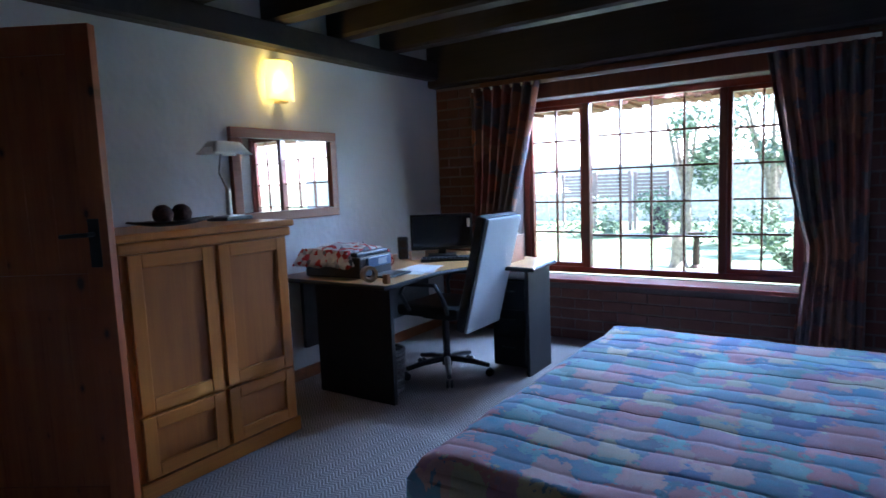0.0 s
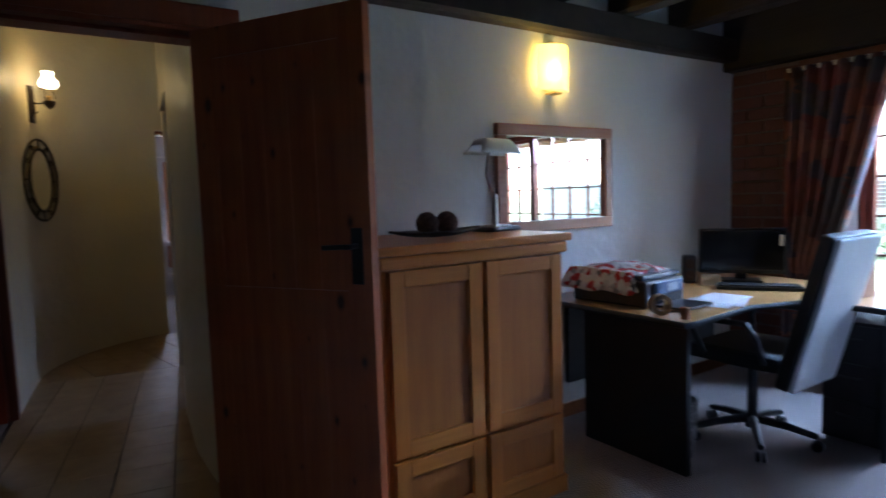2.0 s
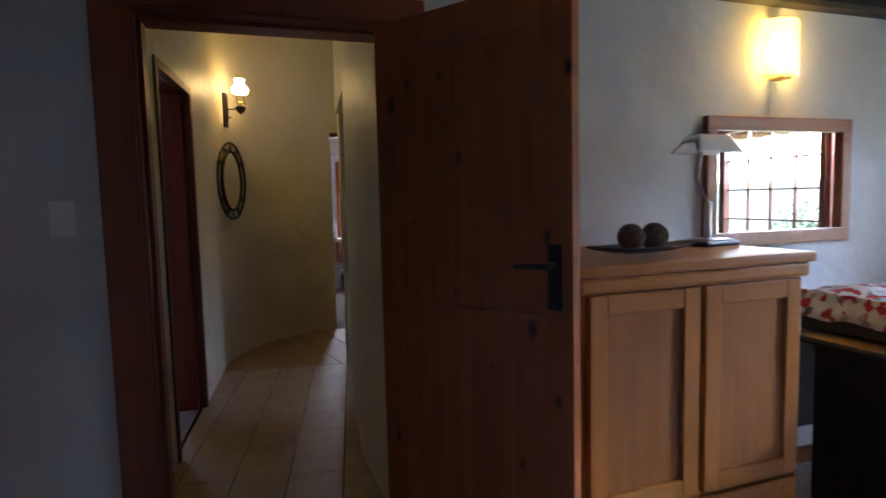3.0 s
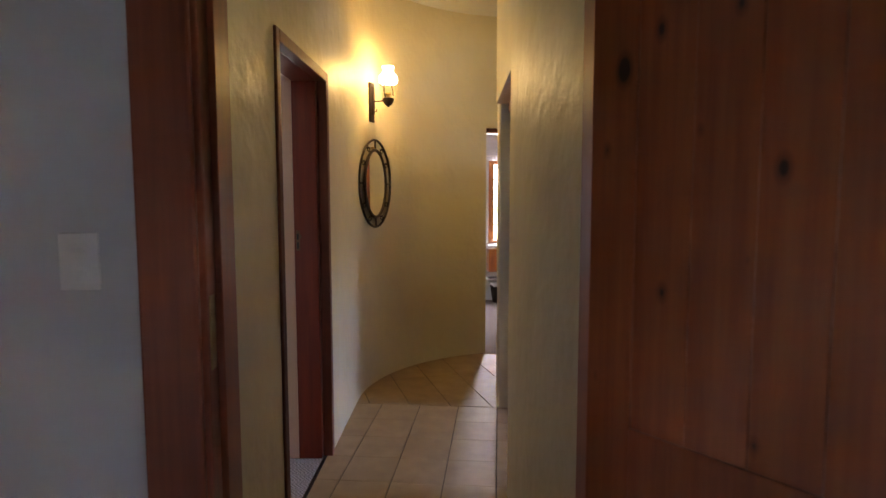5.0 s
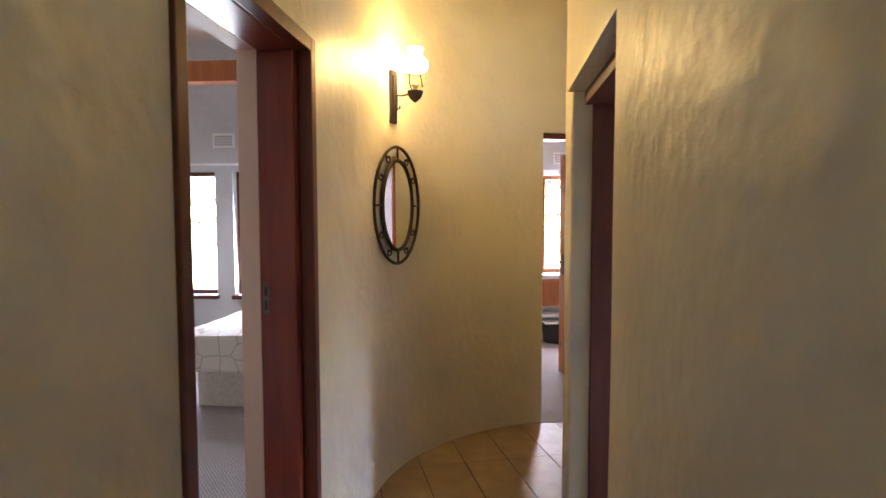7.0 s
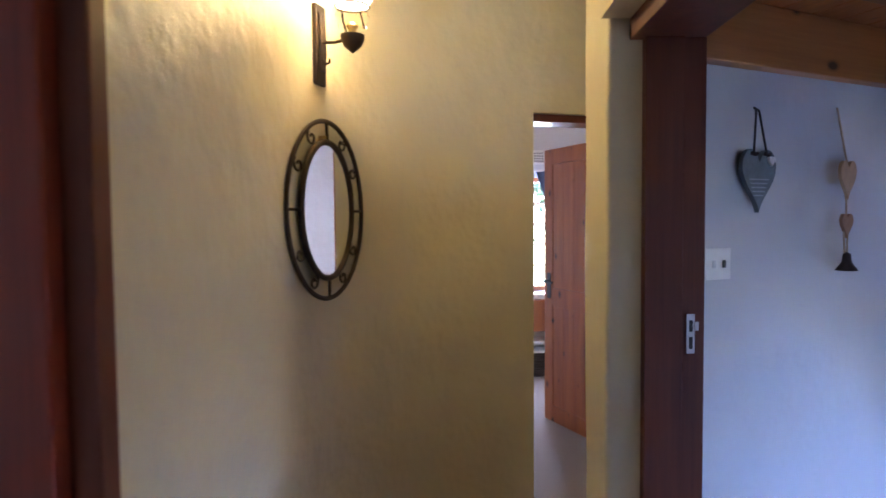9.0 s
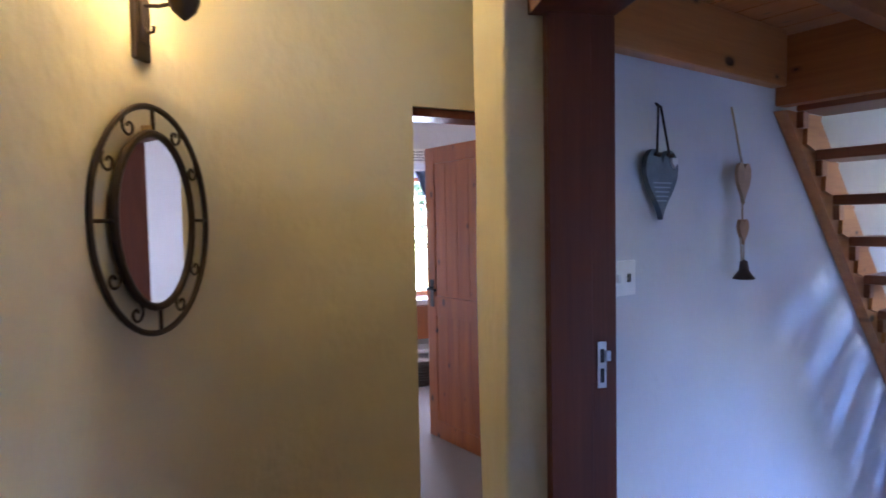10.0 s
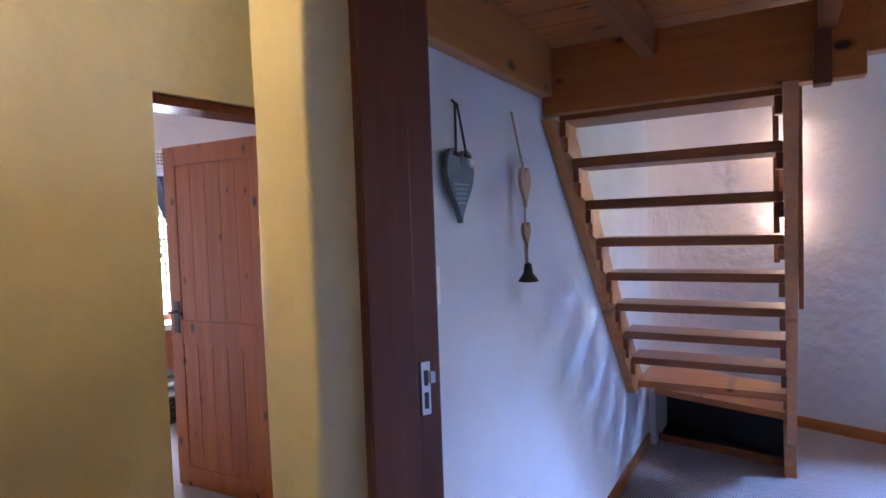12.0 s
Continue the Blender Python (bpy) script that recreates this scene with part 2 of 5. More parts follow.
def tube(bm, points, radius, sides=10, closed=False):
    """A round bar swept along points; radius is one number or one per point."""
    pts = [Vector(p) for p in points]
    n = len(pts)
    rads = [radius] * n if isinstance(radius, (int, float)) else radius
    rings, up = [], None
    for i, p in enumerate(pts):
        a, c = (pts[(i - 1) % n], pts[(i + 1) % n]) if closed else (pts[max(i - 1, 0)], pts[min(i + 1, n - 1)])
        d = (c - a).normalized()
        if up is None:
            up = Vector((0, 0, 1)) if abs(d.z) < 0.9 else Vector((1, 0, 0))
        s = d.cross(up).normalized()
        up = s.cross(d).normalized()
        rings.append([bm.verts.new(p + rads[i] * (math.cos(q) * s + math.sin(q) * up)) for q in (2 * math.pi * k / sides for k in range(sides))])
    for i in range(n if closed else n - 1):
        a, c = rings[i], rings[(i + 1) % n]
        for k in range(sides):
            f = bm.faces.new((a[k], a[(k + 1) % sides], c[(k + 1) % sides], c[k]))
            f.smooth = True
    if not closed:
        bm.faces.new(rings[0][::-1])
        bm.faces.new(rings[-1])
    return bm


def lathe(bm, profile, sides=24, at=(0, 0, 0)):
    """A turned shape from (radius, height) pairs."""
    o = Vector(at)
    rings = [[bm.verts.new(o + Vector((max(r, 1e-4) * math.cos(2 * math.pi * k / sides), max(r, 1e-4) * math.sin(2 * math.pi * k / sides), z))) for k in range(sides)] for r, z in profile]
    for a, c in zip(rings, rings[1:]):
        for k in range(sides):
            f = bm.faces.new((a[k], a[(k + 1) % sides], c[(k + 1) % sides], c[k]))
            f.smooth = True
    return bm


def prism(bm, outline, z0, z1, m=None):
    """An upright prism over an outline in x and y (counter-clockwise)."""
    lo = [bm.verts.new((x, y, z0)) for x, y in outline]
    hi = [bm.verts.new((x, y, z1)) for x, y in outline]
    n = len(outline)
    bm.faces.new(lo[::-1])
    bm.faces.new(hi)
    for i in range(n):
        bm.faces.new((lo[i], lo[(i + 1) % n], hi[(i + 1) % n], hi[i]))
    if m:
        bmesh.ops.transform(bm, matrix=m, verts=lo + hi)
    return bm


def plastered(outline, z0, z1, wave=0.006, steps=22):
    """An upright prism over an outline, its corners wandering a little as hand-laid plaster does."""
    bm = bmesh.new()
    n = len(outline)
    rings = []
    for k in range(steps + 1):
        z = z0 + (z1 - z0) * k / steps
        rings.append([bm.verts.new((x + wave * noise.noise((x * 3, z * 2.3, y * 3)), y + wave * noise.noise((x * 3 + 9, z * 2.3, y * 3)), z)) for x, y in outline])
    for a, c in zip(rings, rings[1:]):
        for i in range(n):
            f = bm.faces.new((a[i], a[(i + 1) % n], c[(i + 1) % n], c[i]))
            f.smooth = True
    bm.faces.new(rings[0][::-1])
    bm.faces.new(rings[-1])
    return bm


def rounded(a, p, c, r=0.03, n=4):
    """The corner p between a and c, rounded off."""
    p, a, c = Vector(p[:2]), Vector(a[:2]), Vector(c[:2])
    u, v = (a - p).normalized() * r, (c - p).normalized() * r
    out = []
    for i in range(n + 1):
        t = i / n
        q = (p + u) * (1 - t) ** 2 + p * 2 * t * (1 - t) + (p + v) * t ** 2
        out.append((q.x, q.y))
    return out


def grid(bm, nx, ny, fn, smooth=True):
    """A sheet of nx by ny cells; fn(u, v) gives the place, u and v from 0 to 1."""
    vs = [[bm.verts.new(fn(i / nx, j / ny)) for j in range(ny + 1)] for i in range(nx + 1)]
    for i in range(nx):
        for j in range(ny):
            f = bm.faces.new((vs[i][j], vs[i + 1][j], vs[i + 1][j + 1], vs[i][j + 1]))
            f.smooth = smooth
    return bm


def cloth(ob, d=0.005):
    """Gives a sheet its thickness."""
    s = ob.modifiers.new("thickness", "SOLIDIFY")
    s.thickness, s.offset = d, 0.0
    return ob


def mesh_object(name, bm, mat):
    me = bpy.data.meshes.new(name)
    bmesh.ops.recalc_face_normals(bm, faces=bm.faces[:])
    for e in bm.edges:
        if len(e.link_faces) == 2 and e.calc_face_angle(0) > 0.7:
            e.smooth = False
    bm.to_mesh(me)
    bm.free()
    if mat:
        me.materials.append(mat)
    return new(name, me)


def part(name, bm, mat, parent, label="", m=None):
    ob = mesh_object(name, bm, mat)
    ob.parent = parent
    if m is not None:
        ob.matrix_basis = m
    return tagged(ob, label)


def thing(name, label, category, m=None, group=""):
    ob = new(name)
    ob.empty_display_size = 0.1
    if m is not None:
        ob.matrix_basis = m
    return tagged(ob, label, category, group)


def structure(name, bm, mat, label="", category="", m=None):
    ob = mesh_object(name, bm, mat)
    if m is not None:
        ob.matrix_basis = m
    return tagged(ob, label, category or name.split("_")[0], "", "structure")


def bar(x0, x1, y0, y1, z0, z1, bev=0.0, m=None):
    return box(bmesh.new(), x0, x1, y0, y1, z0, z1, m, bev)


def wall_mesh(length, thick, height, holes=(), side=1):
    """A wall along local x from 0, its face at y=0, its body towards side*y, pierced by holes (x0, x1, z0, z1)."""
    bm = bmesh.new()
    y0, y1 = (0, thick) if side > 0 else (-thick, 0)
    x = 0.0
    for a, c, z0, z1 in sorted(holes):
        if a > x:
            box(bm, x, a, y0, y1, 0, height)
        if z0 > 0:
            box(bm, a, c, y0, y1, 0, z0)
        if z1 < height:
            box(bm, a, c, y0, y1, z1, height)
        x = c
    if x < length:
        box(bm, x, length, y0, y1, 0, height)
    bmesh.ops.remove_doubles(bm, verts=bm.verts[:], dist=1e-4)
    return bm


def wall(name, p, q, thick, height, mat, holes=(), side=1, label="", z=0.0):
    """A wall whose face runs from p to q; side +1 puts its body to the left of that way."""
    d = Vector((q[0] - p[0], q[1] - p[1]))
    ang = math.degrees(math.atan2(d.y, d.x))
    return structure(name, wall_mesh(d.length, thick, height, holes, side), mat, label, "wall", pose(p[0], p[1], z, 0, 0, ang))


HALL = pose(-3.1, 0.2, 0, 0, 0, -7)          # the passage's own axes: x back towards the bedroom


def hall(x, y, z=0.0):
    return HALL @ Vector((x, y, z))


# the stair room's axes: u runs up the sloped wall northwards, v away from it
UA = 18.3
STAIR = pose(-5.85, 1.316, 0, 0, 0, UA)      # local y along the wall, local x into the room


# ---------------------------------------------------------------- bedroom: shell
BW, BE, BN, BS, BH = -3.08, 1.45, 4.72, -1.1, 2.52
structure("floor", bar(BW - 0.2, BE + 0.2, BS - 0.2, BN + 0.1, -0.12, 0.0), CARPET, "grey-brown herringbone sisal carpet over the bedroom floor", "floor")
# west wall with the doorway to the passage (opening y 0.13 .. 1.17)
wall("wall_west", (BW, BN + 0.26), (BW, BS - 0.2), 0.25, 2.75, WHITE_PLASTER, [(BN + 0.26 - 1.17, BN + 0.26 - 0.13, 0, 2.04)], -1, "white hand-plastered bedroom wall with a doorway")
wall("wall_south", (BW - 0.25, BS), (BE + 0.2, BS), 0.2, 2.75, WHITE_PLASTER, (), -1, "white plastered bedroom wall")
wall("wall_east", (BE, BS), (BE, BN), 0.2, 2.75, WHITE_PLASTER, (), -1, "white plastered bedroom wall")
WX0, WX1, WZ0, WZ1 = -2.31, -0.21, 0.52, 1.95
north = wall("wall_north", (BW, BN), (BE + 0.2, BN), 0.24, 2.75, None, [(WX0 - BW, WX1 - BW, WZ0 - 0.02, WZ1)], 1, "dark red face-brick wall round the wide window")


def brick_material():
    m, nt, b = material("dark_face_brick")
    oi = nt.nodes.new("ShaderNodeObjectInfo")
    gi = nt.nodes.new("ShaderNodeNewGeometry")
    n = noise_of(nt, coords(nt), 26, 5)
    c = ramp(nt, gi.outputs["Random Per Island"], [(0.0, (0.085, 0.03, 0.022)), (0.5, (0.13, 0.05, 0.034)), (1.0, (0.17, 0.07, 0.05))])
    c = mix(nt, 0.5, c, ramp(nt, n, [(0.3, (0.6, 0.55, 0.55)), (0.7, (1.1, 1.05, 1.0))]), "MULTIPLY")
    c = mix(nt, 0.5, c, ramp(nt, oi.outputs["Random"], [(0.0, (0.7, 0.7, 0.7)), (1.0, (1.2, 1.15, 1.1))]), "MULTIPLY")
    nt.links.new(c, b.inputs["Base Color"])
    b.inputs["Roughness"].default_value = 0.8
    bump(nt, b, n, 0.4, 0.006)
    return m


BRICK = brick_material()
MORTAR = plain("brown_mortar", (0.16, 0.12, 0.10), 0.95, 0, 0.2, 60)
north.data.materials.append(MORTAR)
# ceiling: planks over beams
bm = bmesh.new()
y = BS
while y < BN:
    box(bm, BW, BE, y + 0.002, min(y + 0.118, BN), BH, BH + 0.025)
    y += 0.12
box(bm, BW - 0.2, BE + 0.2, BS - 0.2, BN + 0.2, BH + 0.025, BH + 0.06)
structure("ceiling", bm, PLANK_WOOD, "boarded wooden ceiling over dark beams", "ceiling")


def beam(name, x0, x1, y0, y1, z0, z1, label):
    """A hewn beam with slightly wandering faces."""
    bm = bmesh.new()
    n = 14
    rings = []
    along_x = abs(x1 - x0) > abs(y1 - y0)
    for i in range(n + 1):
        t = i / n
        w = 0.008 * (noise.noise((t * 5, x0 * 7 + y0 * 3, 1)))
        w2 = 0.008 * (noise.noise((t * 5, x0 * 7 + y0 * 3, 9)))
        c = 0.018
        if along_x:
            x = x0 + (x1 - x0) * t
            q = [(y0 + w + c, z0 + w2), (y1 + w - c, z0 + w2), (y1 + w, z0 + w2 + c), (y1 + w, z1), (y0 + w, z1), (y0 + w, z0 + w2 + c)]
            rings.append([bm.verts.new((x, a, z)) for a, z in q])
        else:
            yy = y0 + (y1 - y0) * t
            q = [(x0 + w + c, z0 + w2), (x1 + w - c, z0 + w2), (x1 + w, z0 + w2 + c), (x1 + w, z1), (x0 + w, z1), (x0 + w, z0 + w2 + c)]
            rings.append([bm.verts.new((a, yy, z)) for a, z in q])
    for a, c in zip(rings, rings[1:]):
        for k in range(6):
            bm.faces.new((a[k], a[(k + 1) % 6], c[(k + 1) % 6], c[k]))
    bm.faces.new(rings[0])
    bm.faces.new(rings[-1][::-1])
    return structure(name, bm, BEAM_WOOD, label, "beam")


beam("wall_plate_beam", BW + 0.002, BW + 0.11, 1.0, BN - 0.12, 2.19, 2.34, "black-brown timber plate along the top of the white wall")
beam("lintel_beam", BW + 0.002, BE - 0.002, BN - 0.13, BN - 0.002, 2.14, 2.50, "black-brown timber lintel over the window")
for k, y in enumerate((-0.75, -0.15, 0.45, 1.05, 1.67, 2.27, 2.86, 3.44, 4.02)):
    beam("ceiling_beam", BW + 0.004, BE - 0.004, y - 0.07, y + 0.07, 2.345, 2.515, "black-brown hewn ceiling beam resting on the wall plate")
structure("baseboard", bar(BW + 0.002, BW + 0.018, 1.20, BN - 0.002, 0, 0.08), TREAD_WOOD, "dark red wooden skirting along the wall", "baseboard")


# ---------------------------------------------------------------- bedroom window
win = thing("window", "wide brown wooden window with small panes, curtains drawn back", "window", pose(0, 4.92, 0))
win.name = "window_1"
tagged(win, kind="structure")
FY0, FY1 = -0.035, 0.035
part("window_frame", bar(WX0, WX1, FY0, FY1, WZ0, WZ0 + 0.05, 0.006), RED_WOOD, win)
part("window_frame", bar(WX0, WX1, FY0, FY1, WZ1 - 0.05, WZ1, 0.006), RED_WOOD, win)
for x in (WX0, WX1 - 0.05):
    part("window_frame", bar(x, x + 0.05, FY0, FY1, WZ0 + 0.05, WZ1 - 0.05, 0.006), RED_WOOD, win)
MULL = (-1.752, -0.735)
for x in MULL:
    part("mullion", bar(x - 0.028, x + 0.028, FY0 - 0.005, FY1, WZ0 + 0.05, WZ1 - 0.05, 0.006), FRAME_WOOD, win)
bays = ((WX0 + 0.05, MULL[0] - 0.028, 2, True), (MULL[0] + 0.028, MULL[1] - 0.028, 4, False), (MULL[1] + 0.028, WX1 - 0.05, 2, True))
for x0, x1, cols, sash in bays:
    z0, z1 = WZ0 + 0.05, WZ1 - 0.05
    if sash:
        for a in ((x0, x1, z0, z0 + 0.035), (x0, x1, z1 - 0.035, z1), (x0, x0 + 0.03, z0 + 0.035, z1 - 0.035), (x1 - 0.03, x1, z0 + 0.035, z1 - 0.035)):
            part("sash_bar", bar(a[0], a[1], -0.02, 0.03, a[2], a[3], 0.003), RED_WOOD, win)
        x0, x1, z0, z1 = x0 + 0.03, x1 - 0.03, z0 + 0.035, z1 - 0.035
    for i in range(1, cols):
        x = x0 + (x1 - x0) * i / cols
        part("glazing_bar", bar(x - 0.007, x + 0.007, -0.014, 0.016, z0, z1), FRAME_WOOD, win)
    for j in range(1, 5):
        z = z0 + (z1 - z0) * j / 5
        for i in range(cols):
            a, c = x0 + (x1 - x0) * i / cols + 0.007, x0 + (x1 - x0) * (i + 1) / cols - 0.007
            part("glazing_bar", bar(a, c, -0.014, 0.016, z - 0.007, z + 0.007), FRAME_WOOD, win)
    for j in range(5):
        for i in range(cols):
            a, c = x0 + (x1 - x0) * i / cols, x0 + (x1 - x0) * (i + 1) / cols
            e, f = z0 + (z1 - z0) * j / 5, z0 + (z1 - z0) * (j + 1) / 5
            p = part("pane", bar(a + 0.007, c - 0.007, 0.002, 0.005, e + 0.007, f - 0.007), GLASS, win)
            p.visible_shadow = False
structure("window_fascia", bar(WX0 - 0.3, WX1 + 0.3, BN - 0.022, BN - 0.003, 1.952, 2.138, 0.003), FRAME_WOOD, "dark red-brown board above the window", "trim")
part("window_sill", bar(WX0 - 0.05, WX1 + 0.05, -0.27, -0.036, WZ0 - 0.05, WZ0 - 0.018, 0.006), RED_WOOD, win)


def curtain_mesh(w_top, w_mid, h_tie, height, folds, seed=0, depth=0.045):
    """A gathered curtain hung from z=height to z=0, drawn to one side by a tie at h_tie."""
    bm = bmesh.new()

    def fn(u, v):
        z = height * v
        t = abs(z - h_tie) / (height - h_tie if z > h_tie else max(h_tie, 0.01))
        t = min(1.0, t) ** 0.8
        w = w_mid + ((w_top if z > h_tie else w_mid * 1.2) - w_mid) * t
        x = u * w
        y = depth * math.sin(u * folds * 2 * math.pi + 0.6 * math.sin(v * 3 + seed)) * (0.6 + 0.4 * v)
        y += 0.012 * noise.noise((u * 9, v * 4, seed))
        return Vector((x, y, z))

    return grid(bm, folds * 8, 22, fn)


cl = thing("curtain", "dark red patterned cotton curtain drawn aside beside the window", "curtain", pose(-2.66, BN - 0.11, 0.12), "bedroom curtains")
cloth(part("drape", curtain_mesh(0.64, 0.30, 0.72, 1.96, 7), CURTAIN_PRINT, cl))
cr = thing("curtain", "dark red patterned cotton curtain tied back beside the window", "curtain", pose(0.12, BN - 0.11, 0.12, 0, 0, 180), "bedroom curtains")
cloth(part("drape", curtain_mesh(0.56, 0.32, 0.68, 1.93, 7, 4), CURTAIN_PRINT, cr))
rail = thing("curtain_rail", "thin white curtain rail above the window", "curtain rail")
part("rail", bar(-2.66, 0.15, BN - 0.09, BN - 0.07, 2.06, 2.085), WHITE_PLASTIC, rail)

# ---------------------------------------------------------------- bedroom: doorway
FR = FRAME_WOOD
frame_1 = thing("door_frame", "dark brown wooden door frame between bedroom and passage", "door frame")
frame_1.name = "door_frame_1"
tagged(frame_1, kind="structure")
part("jamb", bar(-3.25, BW + 0.004, 0.13, 0.233, 0, 1.975, 0.006), FRAME_1_WOOD, frame_1)
part("jamb", bar(-3.25, BW + 0.004, 1.06, 1.17, 0, 1.975, 0.006), FRAME_1_WOOD, frame_1)
part("head", bar(-3.25, BW + 0.004, 0.13, 1.17, 1.975, 2.04, 0.006), FRAME_1_WOOD, frame_1)
part("stop", bar(-3.25, -3.135, 0.233, 0.248, 0, 1.96, 0.003), FRAME_1_WOOD, frame_1)
part("stop", bar(-3.25, -3.135, 1.045, 1.06, 0, 1.96, 0.003), FRAME_1_WOOD, frame_1)
part("stop", bar(-3.25, -3.135, 0.248, 1.045, 1.96, 1.975, 0.003), FRAME_1_WOOD, frame_1)
part("architrave", bar(BW + 0.0045, BW + 0.022, 0.11, 0.222, 0, 1.99, 0.006), FRAME_1_WOOD, frame_1)
part("architrave", bar(BW + 0.0045, BW + 0.022, 1.07, 1.19, 0, 1.99, 0.006), FRAME_1_WOOD, frame_1)
part("architrave", bar(BW + 0.0045, BW + 0.022, 0.11, 1.19, 1.99, 2.075, 0.006), FRAME_1_WOOD, frame_1)
part("strike_plate", bar(-3.12, -3.09, 0.2325, 0.2355, 1.10, 1.25, 0.0), BRASS, frame_1, "aged brass strike plate")


def panel_door(parent, w, h, t, mat, mat2):
    """A ledged plank door with a middle rail; hinge at x=0, face towards -y."""
    n = 5
    for i in range(n):
        a, c = 0.1 + (w - 0.2) * i / n, 0.1 + (w - 0.2) * (i + 1) / n
        for z0, z1 in ((0.12, 0.86), (1.0, h - 0.11)):
            part("plank", bar(a + 0.0008, c - 0.0008, -t * 0.37, t * 0.37, z0, z1, 0.002), mat, parent)
    part("stile", bar(0, 0.1, -t / 2, t / 2, 0, h, 0.003), mat, parent)
    part("stile", bar(w - 0.1, w, -t / 2, t / 2, 0, h, 0.003), mat, parent)
    for z0, z1 in ((0, 0.12), (0.86, 1.0), (h - 0.11, h)):
        part("rail", bar(0.1, w - 0.1, -t / 2, t / 2, z0, z1, 0.003), mat2, parent)


def lever(parent, x, z, t, way, metal):
    """A lever handle on a long back plate, on both faces."""
    for s in (-1, 1):
        bm = bar(x - 0.022, x + 0.022, s * t / 2, s * (t / 2 + 0.006), z - 0.13, z + 0.06, 0.002)
        p = part("handle_plate", bm, metal, parent)
        bm = bmesh.new()
        tube(bm, [(x, s * (t / 2 + 0.006), z), (x, s * (t / 2 + 0.05), z), (x + way * 0.03, s * (t / 2 + 0.056), z), (x + way * 0.105, s * (t / 2 + 0.05), z - 0.004)], 0.009, 10)
        part("lever", bm, metal, p)


hx, hy = -3.03, 1.006
tx, ty = -2.388, 1.397
ang = math.degrees(math.atan2(ty - hy, tx - hx))
door_1 = thing("door", "reddish-brown plank door standing open against the oak cabinet", "door", pose(hx, hy, 0.008, 0, 0, ang))
door_1.name = "door_1"
tagged(door_1, kind="structure")
DL = math.hypot(tx - hx, ty - hy)
panel_door(door_1, DL, 1.95, 0.044, DOOR_PINE, DOOR_PINE)
lever(door_1, DL - 0.055, 1.155, 0.044, -1, BLACK_PLASTIC)

# ---------------------------------------------------------------- oak cabinet
cab = thing("cabinet", "honey oak cabinet with four panelled doors against the white wall", "cabinet", pose(-2.46, 1.44, 0))
CW, CH, CD = 0.90, 1.15, 0.58
part("body", bar(-CD, 0, 0.01, CW - 0.01, 0.0, CH - 0.07, 0.004), OAK, cab)
bm = bar(-CD - 0.01, 0.045, -0.02, CW + 0.02, CH - 0.035, CH, 0.010)
part("top", bm, OAK_X, cab)
part("cornice", bar(-CD, 0.03, -0.005, CW + 0.005, CH - 0.085, CH - 0.036, 0.012), OAK_X, cab)
part("plinth", bar(-CD + 0.02, 0.022, 0.004, CW - 0.004, 0.0, 0.075, 0.004), OAK_X, cab)


def cab_door(y0, y1, z0, z1):
    d = part("door", bar(0.004, 0.012, y0 + 0.05, y1 - 0.05, z0 + 0.05, z1 - 0.05), OAK_PANEL, cab)
    for a in ((y0, y0 + 0.062, z0, z1), (y1 - 0.062, y1, z0, z1)):
        part("stile", bar(0.003, 0.026, a[0], a[1], a[2], a[3], 0.005), OAK, d)
    for a in ((z0, z0 + 0.062), (z1 - 0.062, z1)):
        part("rail", bar(0.003, 0.0255, y0 + 0.062, y1 - 0.062, a[0], a[1], 0.005), OAK_X, d)


for y0, y1 in ((0.03, CW / 2 - 0.012), (CW / 2 + 0.012, CW - 0.03)):
    cab_door(y0, y1, 0.085, 0.36)
    cab_door(y0, y1, 0.375, CH - 0.09)

# ---------------------------------------------------------------- bed
BX0, BX1, BY0, BY1, BZ = -0.97, 1.15, 1.42, 3.12, 0.55
bed = thing("bed", "double bed under a quilted blue and pink patchwork bedspread", "bed", pose(0, 0, 0))
part("base", bar(BX0 + 0.08, BX1, BY0 + 0.06, BY1 - 0.06, 0.0, 0.30, 0.02), BLACK, bed)
part("mattress", bar(BX0 + 0.05, BX1, BY0 + 0.04, BY1 - 0.04, 0.302, BZ - 0.02, 0.04), PAPER, bed)


